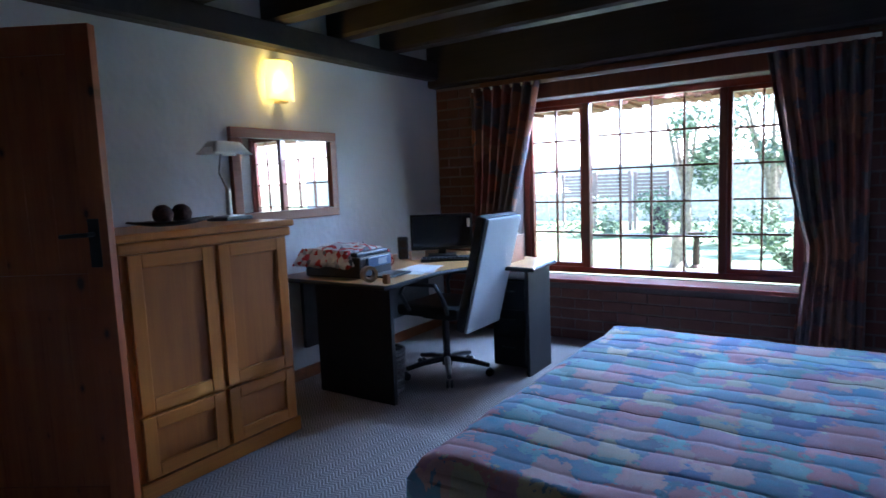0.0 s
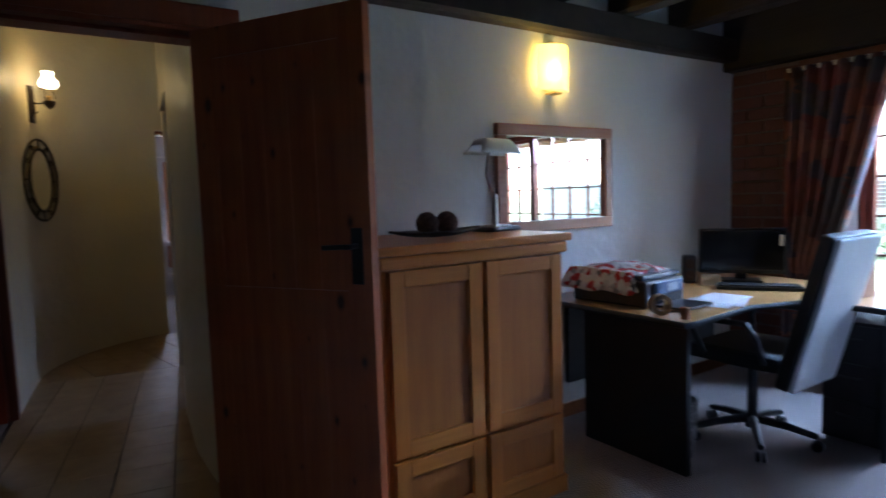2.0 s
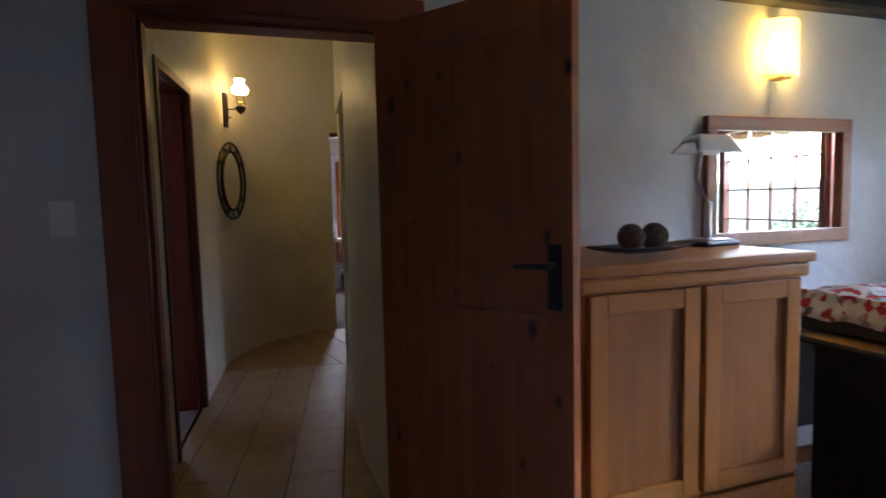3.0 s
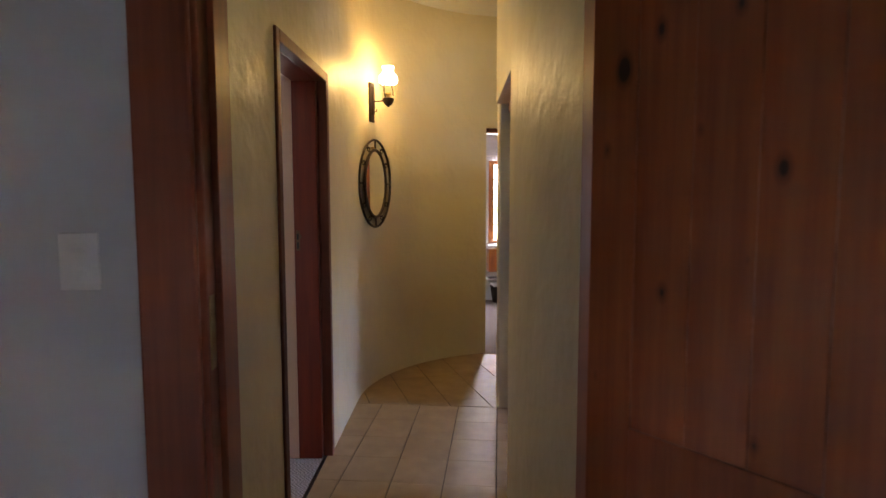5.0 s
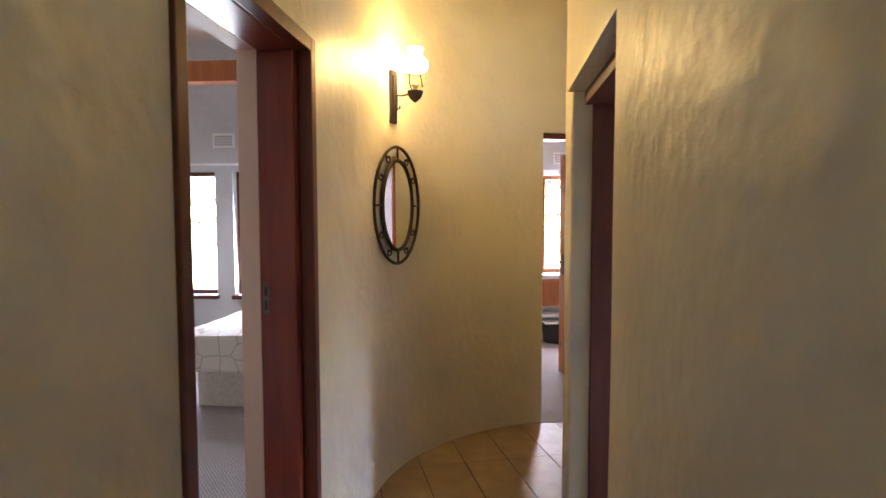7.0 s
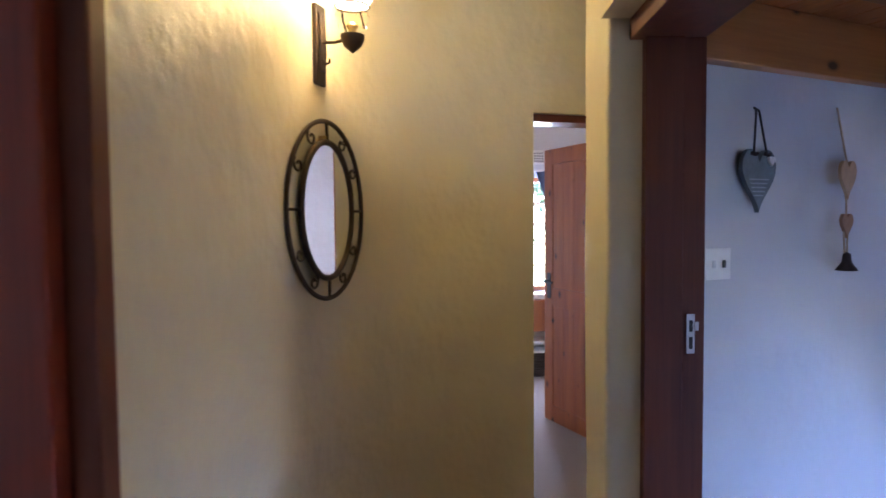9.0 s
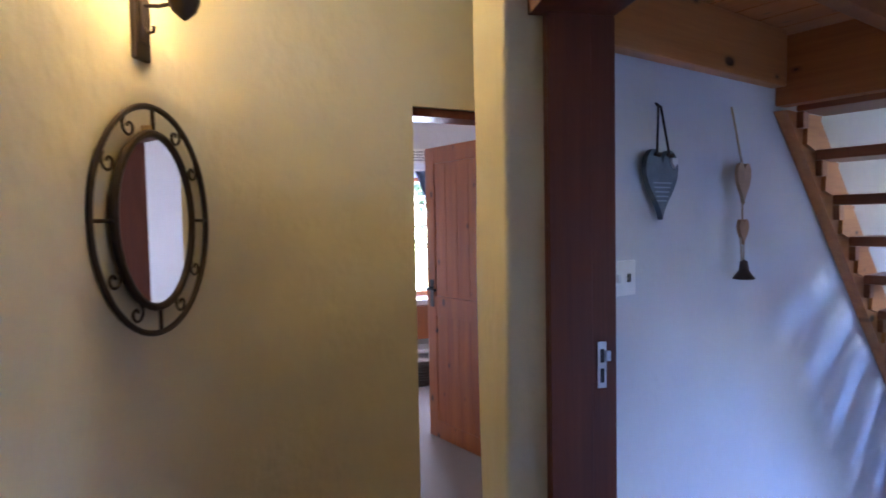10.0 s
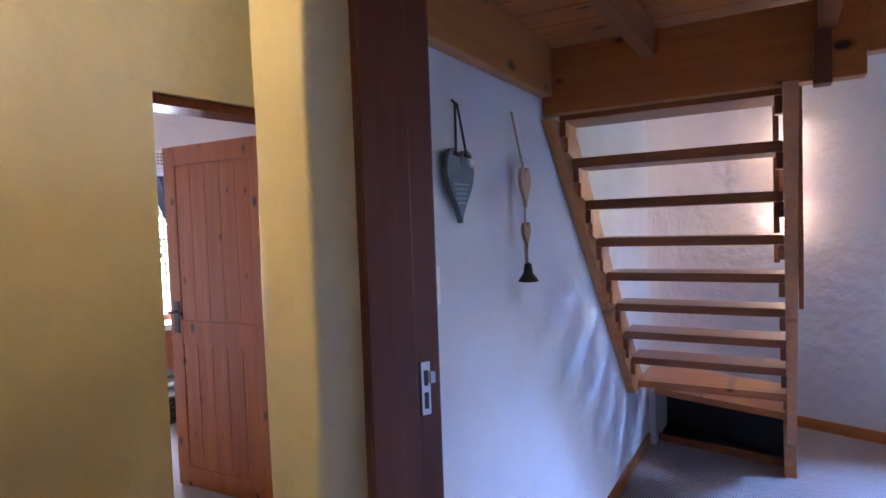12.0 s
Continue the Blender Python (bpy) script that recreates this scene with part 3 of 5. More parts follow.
def spread():
    """The bedspread: quilted in rows across, hanging over three sides."""
    bm = bmesh.new()
    drop = 0.40
    w, l = BY1 - BY0, BX1 - BX0

    def fn(u, v):
        a = -drop + (l + drop) * u                       # along x from the foot
        c = -drop + (w + 2 * drop) * v                   # across y
        r = 0.06

        def fold(s, length, both):
            out, down = s, 0.0
            if s < r:
                q = (r - s) / r
                out, down = (r - r * math.sin(min(q, 1.57)), r - r * math.cos(min(q, 1.57))) if q < 1.57 else (0.0 - 0.06 * (q - 1.57) * r, r + (q - 1.57) * r)
            if both and s > length - r:
                q = (s - length + r) / r
                out, down = (length - r + r * math.sin(min(q, 1.57)), r - r * math.cos(min(q, 1.57))) if q < 1.57 else (length + 0.06 * (q - 1.57) * r, r + (q - 1.57) * r)
            return out, down

        x, d1 = fold(a, l, False)
        y, d2 = fold(c, w, True)
        z = BZ - max(d1, d2)
        puff = abs(math.sin(c / 0.117 * math.pi)) ** 0.13
        puff *= 0.9 + 0.1 * noise.noise((a * 2.5, c * 9, 7))
        z += 0.015 * puff + 0.012 * noise.noise((a * 3, c * 3, 0)) + 0.005 * noise.noise((a * 14, c * 6, 3))
        z += 0.012 * math.exp(-((c - 1.28 + 0.1 * noise.noise((a * 3, 0, 0))) / 0.05) ** 2) * noise.noise((a * 16, c * 5, 11))
        x += (-0.02 * puff if d1 > 0.05 else 0) + (0.03 * noise.noise((c * 4, z * 3, 5)) if d1 > 0.06 else 0)
        y += (0.03 * noise.noise((x * 4, z * 3, 8)) if d2 > 0.06 else 0)
        return Vector((BX0 + x, BY0 + y, max(z, 0.16)))

    return grid(bm, 90, 500, fn)


sp = thing("bedspread", "quilted blue and pink patchwork bedspread over the bed", "bedspread")
cloth(part("quilt", spread(), BED_PRINT, sp), 0.008)
pil = thing("pillow", "pale blue pillow at the head of the bed", "pillow", pose(0.62, 2.85, BZ + 0.03))
bm = bmesh.new()
bmesh.ops.create_uvsphere(bm, u_segments=24, v_segments=14, radius=1.0)
for v in bm.verts:
    x, y, z = v.co
    s = lambda q: math.copysign(abs(q) ** 0.55, q)
    v.co = Vector((0.26 * s(x), 0.36 * s(y), 0.09 * (1 + z)))
for f in bm.faces:
    f.smooth = True
part("pillowcase", bm, plain("pale_blue_cotton", (0.45, 0.55, 0.66), 0.9), pil)

# ---------------------------------------------------------------- passage
HL, HR = -0.18, 0.775                                     # side walls in the passage's axes
HT = 3.05
LD0, LD1 = -2.10, -1.17                                   # doorway of the second bedroom
RO0, RO1 = -2.835, -1.69                                  # opening to the stair room


def hwall(name, x0, x1, y, thick, holes, side, mat, label):
    """A passage wall from x0 to x1 at y in the passage's axes."""
    a, c = hall(x0, y), hall(x1, y)
    return wall(name, (a.x, a.y), (c.x, c.y), thick, HT, mat, holes, side, label)


bm = bmesh.new()
box(bm, -5.6, -0.2, -0.2, 2.4, -0.12, -0.006, None)
structure("passage_floor", bm, plain("brown_grout", (0.07, 0.05, 0.035), 0.9), "grouted floor under cream tiles", "floor", HALL)
hwall("wall_passage_south", -2.98, -0.27, HL, 0.24, [(0.88, 1.81, 0, 2.11)], -1, CREAM_PLASTER, "cream hand-plastered passage wall with a doorway")
flare = [(RO1 + 0.035, HR), (-1.35, HR), (-1.02, HR + 0.002), (-0.9, HR + 0.012), (-0.7, HR + 0.034), (-0.45, HR + 0.066), (-0.262, HR + 0.097)]
bm = plastered([(RO1, HR + 0.035), (RO1 + 0.01, HR + 0.01)] + flare + [(-0.262, HR + 0.27), (RO1, HR + 0.27)], 0, HT)
structure("wall_passage_north", bm, CREAM_PLASTER, "cream hand-plastered passage wall flaring at the door", "wall", HALL)
# over the opening
structure("wall_over_opening", bar(RO0, RO1, HR + 0.012, HR + 0.295, 2.06, HT, 0), CREAM_PLASTER, "cream plaster above the opening", "wall", HALL)
# strip of wall beside the opening, running back along the stair room wall
HD = 0.805                                                # face of the dividing wall
s1, s2 = hall(RO0, HD), hall(-3.19, HD + 0.015)
r1 = hall(RO0, HD + 0.265)
far = Matrix.Rotation(radians(UA), 2) @ Vector((0, 2.2))
w_far = (s2.x + far.x, s2.y + far.y + 0.3)
e_far = (-5.947 + far.x - 0.095, 1.597 + far.y)
bm = plastered(rounded(w_far, s2, s1, 0.03) + rounded(s2, s1, r1, 0.018) + [(r1.x, r1.y), (-5.947, 1.597), e_far, w_far], 0, HT, 0.008)
structure("wall_divider", bm, CREAM_PLASTER, "cream plastered end of the dividing wall", "wall")


# curved end wall
CX, CY, CR = -2.98, 1.19, 1.37
bm = bmesh.new()
n = 40
a0, a1 = math.radians(-90), math.radians(-163)
inner = [(CX + CR * math.cos(a0 + (a1 - a0) * i / n), CY + CR * math.sin(a0 + (a1 - a0) * i / n)) for i in range(n + 1)]
outer = [(CX + (CR + 0.24) * math.cos(a0 + (a1 - a0) * i / n), CY + (CR + 0.24) * math.sin(a0 + (a1 - a0) * i / n)) for i in range(n + 1)]
vs = [[bm.verts.new((*p, z)) for p in inner] + [bm.verts.new((*p, z)) for p in outer[::-1]] for z in (0, HT)]
k = len(vs[0])
for i in range(k):
    f = bm.faces.new((vs[0][i], vs[0][(i + 1) % k], vs[1][(i + 1) % k], vs[1][i]))
    f.smooth = i < n
for i in range(n):
    for q in vs:
        bm.faces.new((q[i], q[i + 1], q[k - 2 - i], q[k - 1 - i]))
structure("wall_curved", bm, CREAM_PLASTER, "curved cream hand-plastered wall at the end of the passage", "wall", HALL)
e0 = Vector(inner[-1])
ed = Vector((math.sin(a1), -math.cos(a1)))
e1 = e0 + ed * 0.86
p0, p1 = hall(e0.x, e0.y), hall(e1.x, e1.y)
e2 = e0 + ed * 1.5
p2 = hall(e2.x, e2.y)
wall("wall_end", (p0.x, p0.y), (p2.x, p2.y), 0.2, HT, CREAM_PLASTER, [(0.0, 0.86, 0, 2.07)], 1, "cream plastered wall over the end doorway")
wall("wall_passage_close", (p2.x, p2.y), (s2.x + far.x, s2.y + far.y), 0.2, HT, CREAM_PLASTER, (), 1, "cream plastered wall")
structure("passage_ceiling", bar(-5.2, -0.1, -0.5, 3.4, HT, HT + 0.08), WHITE_PLASTER, "white plastered passage ceiling", "ceiling", HALL)

# end door frame head and pine leaf
frame_2 = thing("door_frame", "dark wooden head of the end doorway", "door frame")
frame_2.name = "door_frame_2"
tagged(frame_2, kind="structure")
d = Vector((p1.x - p0.x, p1.y - p0.y)).normalized()
EM = pose(p0.x, p0.y, 0, 0, 0, math.degrees(math.atan2(d.y, d.x)))
part("head", bar(0.0, 0.86, 0.03, 0.19, 2.03, 2.069), FR, frame_2, "", EM)
part("jamb", bar(0.80, 0.859, 0.03, 0.19, 0, 2.03), FR, frame_2, "", EM)
lx, ly = -8.59, 1.95
ex, ey = -7.83, 2.222
door_2 = thing("door", "knotty orange pine plank door standing open", "door", pose(ex, ey, 0.012, 0, 0, math.degrees(math.atan2(ly - ey, lx - ex))))
door_2.name = "door_2"
tagged(door_2, kind="structure")
DL2 = math.hypot(lx - ex, ly - ey)
panel_door(door_2, DL2, 2.02, 0.042, ORANGE_PINE, ORANGE_PINE)
lever(door_2, DL2 - 0.06, 1.05, 0.042, -1, BLACK_PLASTIC)

# second bedroom's door frame
frame_3 = thing("door_frame", "dark red wooden door frame with a steel strike plate", "door frame", HALL)
frame_3.name = "door_frame_3"
tagged(frame_3, kind="structure")
part("architrave", bar(LD0, LD0 + 0.05, HL - 0.04, HL + 0.012, 0, 2.11, 0.006), FR, frame_3)
part("architrave", bar(LD1 - 0.05, LD1, HL - 0.04, HL + 0.012, 0, 2.11, 0.006), FR, frame_3)
part("architrave", bar(LD0 + 0.05, LD1 - 0.05, HL - 0.04, HL + 0.012, 2.06, 2.11, 0.006), FR, frame_3)
part("jamb", bar(LD0, LD0 + 0.085, HL - 0.17, HL - 0.041, 0, 2.06, 0.006), RED_WOOD, frame_3)
part("jamb", bar(LD1 - 0.085, LD1, HL - 0.17, HL - 0.041, 0, 2.06, 0.006), RED_WOOD, frame_3)
part("head", bar(LD0, LD1, HL - 0.17, HL - 0.041, 2.06, 2.108, 0.006), RED_WOOD, frame_3)

# stair room's door frame
frame_4 = thing("door_frame", "dark brown wooden door frame with a steel latch plate", "door frame", HALL)
frame_4.name = "door_frame_4"
tagged(frame_4, kind="structure")
part("jamb", bar(RO0, RO0 + 0.022, HD + 0.095, HD + 0.265, 0, 2.0, 0.004), FR, frame_4)
part("stop", bar(RO0 + 0.022, RO0 + 0.036, HD + 0.095, HD + 0.20, 0, 2.0, 0.003), FR, frame_4)
part("jamb", bar(RO1 - 0.022, RO1, HR + 0.09, HR + 0.27, 0, 2.0, 0.004), FR, frame_4)
part("head", bar(RO0, RO1, HR + 0.09, HD + 0.265, 2.0, 2.058, 0.004), FR, frame_4)

# ---------------------------------------------------------------- stair room
SF = 0.03
bm = bmesh.new()
prism(bm, [(-8.2, 5.9), (-5.79, 1.60), (-4.3, 1.44), (-3.34, 1.35), (-3.34, 5.9)], -0.12, SF)
structure("stair_room_floor", bm, CARPET, "grey herringbone carpet in the stair room", "floor")
wall("wall_heart", (-5.943, 1.598), (-5.943 - 4.5 * math.sin(radians(UA)), 1.598 + 4.5 * math.cos(radians(UA))), 0.1, 4.4, WHITE_PLASTER, (), 1, "white plastered wall beside the loft stairs")
wall("wall_stair_north", (-3.3, 5.35), (-8.2, 5.35), 0.2, 4.4, LIME_PLASTER, [(0.5, 1.5, 1.10, 1.95)], -1, "rough white plastered wall behind the stairs")
us, uc = math.sin(radians(UA)), math.cos(radians(UA))
corner = (-5.943 - 3.954 * us, 5.35)
bend = rounded((-5.943, 1.598), corner, (-3.3, 5.35), 0.95, 20)
structure("wall_stair_bend", plastered(bend + [corner], 0, 4.4, 0.004), LIME_PLASTER, "rough white plaster rounding the corner behind the stairs", "wall")
wall("wall_stair_east", (-3.34, 1.2), (-3.34, 5.6), 0.1, 4.4, WHITE_PLASTER, (), -1, "white plastered wall")
structure("stair_room_ceiling", bar(-8.2, -3.2, 1.2, 5.7, 4.4, 4.48), WHITE_PLASTER, "white ceiling above the loft", "ceiling")
for a, c in ((LD0, LD0 + 0.083), (LD1 - 0.083, LD1)):
    structure("reveal", bar(a, c, HL - 0.24, HL - 0.171, 0, 2.06), PINK_PLASTER, "pale plaster reveal of the doorway", "wall", HALL)
structure("reveal", bar(LD0 + 0.083, LD1 - 0.083, HL - 0.24, HL - 0.171, 2.06, 2.108), PINK_PLASTER, "pale plaster reveal of the doorway", "wall", HALL)


def latch(parent, x, y0, y1, z, way, metal):
    """A steel strike plate with two black pads for holes and a proud bolt, let into a jamb."""
    p = part("latch_plate", bar(x, x + way * 0.004, y0, y1, z - 0.055, z + 0.055, 0.001), metal, parent, "metal latch plate")
    # proud black pads colour in the darkness of the two holes
    for a, c in ((z + 0.006, z + 0.038), (z - 0.042, z - 0.008)):
        part("latch_hole_shade", bar(x + way * 0.0041, x + way * 0.0052, y0 + 0.006, y1 - 0.006, a, c), BLACK_PLASTIC, p)
    part("latch_bolt", bar(x + way * 0.003, x + way * 0.01, y1 - 0.003, y1 + 0.009, z + 0.010, z + 0.034, 0.002), metal, p)


latch(frame_3, LD0 + 0.085, HL - 0.16, HL - 0.138, 1.215, 1, plain("dull_bronze", (0.20, 0.12, 0.075), 0.45, 0.8))
latch(frame_4, RO0 + 0.022, HD + 0.215, HD + 0.237, 1.187, 1, STEEL)

# loft stairs
PINE_Y = wood("amber_pine_string", (0.31, 0.105, 0.024), (0.47, 0.19, 0.048), 1, 0.38)
GO, RISE, Y1, Z1 = 0.157, 0.1695, 1.58, 1.775
stairs = thing("loft_stairs", "open amber pine loft stairs with brown treads", "stairs", STAIR)


def string(x0, x1, ya, yb):
    """A sloping side board."""
    bm = bmesh.new()
    k = RISE / GO
    q = []
    for y, off in ((ya, -0.115), (ya, 0.15), (yb, 0.15), (yb, -0.115)):
        q.append((y + off, Z1 - (y - Y1) * k))
    lo = [bm.verts.new((x0, y, z)) for y, z in q]
    hi = [bm.verts.new((x1, y, z)) for y, z in q]
    bm.faces.new(lo)
    bm.faces.new(hi[::-1])
    for i in range(4):
        bm.faces.new((lo[i], lo[(i + 1) % 4], hi[(i + 1) % 4], hi[i]))
    return bm


part("string", string(0.006, 0.05, 1.46, 2.74), PINE_Y, stairs)
part("string", string(0.80, 0.845, 1.44, 2.98), PINE_Y, stairs)
part("newel", bar(0.78, 0.845, 2.99, 3.22, SF, 0.52, 0.006), PINE_Y, stairs)
for k in range(-1, 7):
    y, z = Y1 + GO * k, Z1 - RISE * k
    part("tread", bar(0.051, 0.799, y - 0.005, y + 0.215, z - 0.04, z, 0.006), TREAD_WOOD, stairs)
    part("cleat", bar(0.0505, 0.075, y + 0.0, y + 0.045, z - 0.10, z - 0.0405, 0.004), TREAD_WOOD, stairs)
    part("cleat", bar(0.775, 0.7995, y + 0.0, y + 0.045, z - 0.10, z - 0.0405, 0.004), TREAD_WOOD, stairs)
    if k < 6:
        bm = bmesh.new()
        zz = z - 0.045
        prism(bm, [(y + 0.05, zz - 0.11), (y + 0.12, zz - 0.13), (y + 0.17, zz), (y + 0.06, zz)], 0.0505, 0.066, Matrix(((0, 0, 1, 0), (1, 0, 0, 0), (0, 1, 0, 0), (0, 0, 0, 1))))
        part("bracket", bm, PINE_Y, stairs)
bm = prism(bmesh.new(), [(0.051, 2.69), (0.799, 2.69), (0.799, 2.90), (0.45, 3.02), (0.20, 3.12), (0.051, 3.12)], 0.545, 0.585)
part("winder", bm, ORANGE_PINE_X, stairs, "wedge-shaped orange pine tread")
bm = prism(bmesh.new(), [(0.051, 3.17), (0.799, 2.93), (0.799, 3.25), (0.051, 4.0)], 0.375, 0.415)
part("winder", bm, ORANGE_PINE_X, stairs, "wedge-shaped orange pine tread")
part("kickboard", prism(bmesh.new(), [(0.0, 3.30), (0.80, 3.14), (0.80, 3.165), (0.0, 3.325)], SF, 0.075), TREAD_WOOD, stairs)
# two black sheets put the hollow's shade into colour
part("nook_shade_back", prism(bmesh.new(), [(0.05, 3.62), (0.80, 3.30), (0.80, 3.33), (0.05, 3.65)], SF, 0.374), BLACK, stairs, "black sheet put in as shade under the lowest treads")
part("nook_shade_floor", prism(bmesh.new(), [(0.05, 3.33), (0.80, 3.17), (0.80, 3.30), (0.05, 3.62)], SF, SF + 0.012), BLACK, stairs)
part("nook_side", bar(0.01, 0.05, 3.2, 3.74, SF, 0.374), WHITE_PLASTER, stairs)
part("handrail", bar(0.745, 0.775, 2.90, 2.94, 1.25, 2.45, 0.004), TREAD_WOOD, stairs)
part("handrail", bar(0.86, 0.885, 2.90, 2.94, 1.0, 2.2, 0.004), TREAD_WOOD, stairs)

# loft deck
deck = thing("loft_deck", "orange pine loft deck on heavy joists", "loft", STAIR)
tagged(deck, kind="structure")
part("wall_beam", bar(0.004, 0.055, 0.30, 1.34, 1.985, 2.18, 0.006), PINE_Y, deck)
part("header", bar(0.004, 1.02, 1.36, 1.43, 1.925, 2.17, 0.006), ORANGE_PINE_X, deck)
part("header", bar(1.02, 3.0, 1.36, 1.43, 1.99, 2.17, 0.006), ORANGE_PINE_X, deck)
for x in (0.40, 0.92, 1.45, 2.0, 2.55):
    part("joist", bar(x - 0.025, x + 0.025, 0.3, 1.359, 2.075, 2.18, 0.005), TREAD_WOOD, deck)
for i in range(8):
    y = 0.28 + i * 0.145
    part("deck_board", bar(0.0, 3.0, y + 0.002, y + 0.143, 2.182, 2.205, 0.003), BOARD_PINE, deck)
part("post", bar(0.88, 0.93, 1.29, 1.355, 1.90, 2.06, 0.008), FRAME_WOOD, deck)

structure("baseboard_stair", bar(0.001, 0.016, 0.1, 3.2, SF, SF + 0.075), ORANGE_PINE, "orange pine skirting board", "baseboard", STAIR)
structure("baseboard_stair_north", bar(-7.2, -3.35, 5.332, 5.349, SF, SF + 0.075), ORANGE_PINE_X, "orange pine skirting board", "baseboard")


def heart_outline(w, h, n=40):
    pts = []
    for i in range(n):
        t = 2 * math.pi * i / n
        x = 16 * math.sin(t) ** 3
        y = 13 * math.cos(t) - 5 * math.cos(2 * t) - 2 * math.cos(3 * t) - math.cos(4 * t)
        pts.append((x / 32 * w, (y + 17) / 29 * h))
    return pts[::-1]


UPRIGHT = pose(0, 0, 0, 90, 0, 90)                       # an outline in x,y stood up, facing +x
SLATE = plain("painted_slate_blue", (0.13, 0.16, 0.18), 0.7, 0, 0.2)
ROPE = plain("dark_cord", (0.05, 0.04, 0.035), 0.9)
TWINE = plain("pale_twine", (0.45, 0.34, 0.22), 0.9)
hp = thing("heart_plaque", "slate-blue wooden heart plaque hanging by a cord", "plaque", STAIR @ pose(0.012, 0.642, 1.525))
bm = prism(bmesh.new(), heart_outline(0.155, 0.205), 0, 0.018)
bmesh.ops.transform(bm, matrix=UPRIGHT, verts=bm.verts[:])
part("heart", bm, SLATE, hp)
for y in (-0.03, 0.03):
    bm = tube(bmesh.new(), [(0.02, y, 0.19), (0.008, y * 0.2, 0.33), (-0.006, 0, 0.342)], 0.0035, 6)
    part("cord", bm, ROPE, hp)
    part("bow", tube(bmesh.new(), [(0.022, y - 0.014, 0.19), (0.028, y, 0.185), (0.022, y + 0.014, 0.19)], 0.006, 6), ROPE, hp)
for j in range(5):
    z = 0.105 - j * 0.013
    part("lettering", bar(0.0185, 0.0195, -0.045 + j * 0.004, 0.042 - j * 0.006, z, z + 0.004), plain("faded_lettering", (0.30, 0.33, 0.36), 0.8), hp)
bm = prism(bmesh.new(), heart_outline(0.03, 0.032), 0.0185, 0.026)
bmesh.ops.transform(bm, matrix=pose(0, 0.05, 0.15) @ UPRIGHT, verts=bm.verts[:])
part("little_heart", bm, PAPER, hp, "small white heart")

hang = thing("hanging_hearts", "string of tan wooden hearts and a brown bell on twine", "wall hanging", STAIR @ pose(0.014, 1.062, 1.325))
part("string", tube(bmesh.new(), [(-0.008, 0, 0.57), (0.022, 0.004, 0.40), (0.03, 0.0, 0.375)], 0.0035, 6), TWINE, hang)
for name, w, h, z, mat in (("heart", 0.085, 0.135, 0.245, plain("pale_tan_wood", (0.46, 0.30, 0.17), 0.8)), ("little_heart", 0.06, 0.085, 0.11, plain("tan_wood", (0.36, 0.20, 0.10), 0.8))):
    bm = prism(bmesh.new(), heart_outline(w, h), 0, 0.012)
    bmesh.ops.transform(bm, matrix=pose(0.026, 0, z) @ UPRIGHT, verts=bm.verts[:])
    part(name, bm, mat, hang)
part("twine", tube(bmesh.new(), [(0.03, 0.0, 0.25), (0.031, 0.0, 0.185)], 0.003, 6), TWINE, hang)
for y in (-0.012, 0.012):
    part("twine", tube(bmesh.new(), [(0.03, y, 0.15), (0.032, y * 0.5, 0.05)], 0.003, 6), TWINE, hang)
bm = lathe(bmesh.new(), [(0.002, 0.065), (0.012, 0.06), (0.016, 0.03), (0.036, 0.002), (0.031, 0.0), (0.001, 0.012)], 16, (0.036, 0, -0.005))
part("bell", bm, plain("rust_brown_bell", (0.07, 0.045, 0.035), 0.5, 0.5), hang)

sock = thing("wall_socket", "white double light switch plate on the wall", "switch", STAIR @ pose(0.001, 0.486, 1.362))
part("plate", bar(0, 0.009, -0.055, 0.055, -0.05, 0.05, 0.003), WHITE_PLASTIC, sock)
for y in (-0.022, 0.022):
    part("rocker", bar(0.0092, 0.014, y - 0.006, y + 0.006, -0.012, 0.012, 0.001), BLACK_PLASTIC if y > 0 else STEEL, sock)

# up-and-down wall light on the rough wall
NL = Vector((-6.33, 5.325, 1.75))
upl = thing("wall_light", "brown up-and-down wall light on the rough wall", "wall light", pose(*NL))
part("housing", lathe(bmesh.new(), [(0.03, -0.10), (0.045, -0.095), (0.045, 0.095), (0.03, 0.10)], 18, (0, -0.02, 0)), TREAD_WOOD, upl)
part("bulb", lathe(bmesh.new(), [(0.001, 0.101), (0.028, 0.102), (0.028, 0.106), (0.001, 0.107)], 16, (0, -0.02, 0)), BULB, upl)
part("bulb", lathe(bmesh.new(), [(0.001, -0.107), (0.028, -0.106), (0.028, -0.102), (0.001, -0.101)], 16, (0, -0.02, 0)), BULB, upl)

# window of the stair room (lights the sloped wall)
for x0, x1, z0, z1 in ((-4.8, -3.8, 1.10, 1.15), (-4.8, -3.8, 1.90, 1.95), (-4.8, -4.75, 1.15, 1.90), (-3.85, -3.8, 1.15, 1.90), (-4.32, -4.28, 1.15, 1.90)):
    structure("window_2_bar", bar(x0, x1, 5.41, 5.47, z0, z1, 0.004), ORANGE_PINE, "orange pine window frame", "window")

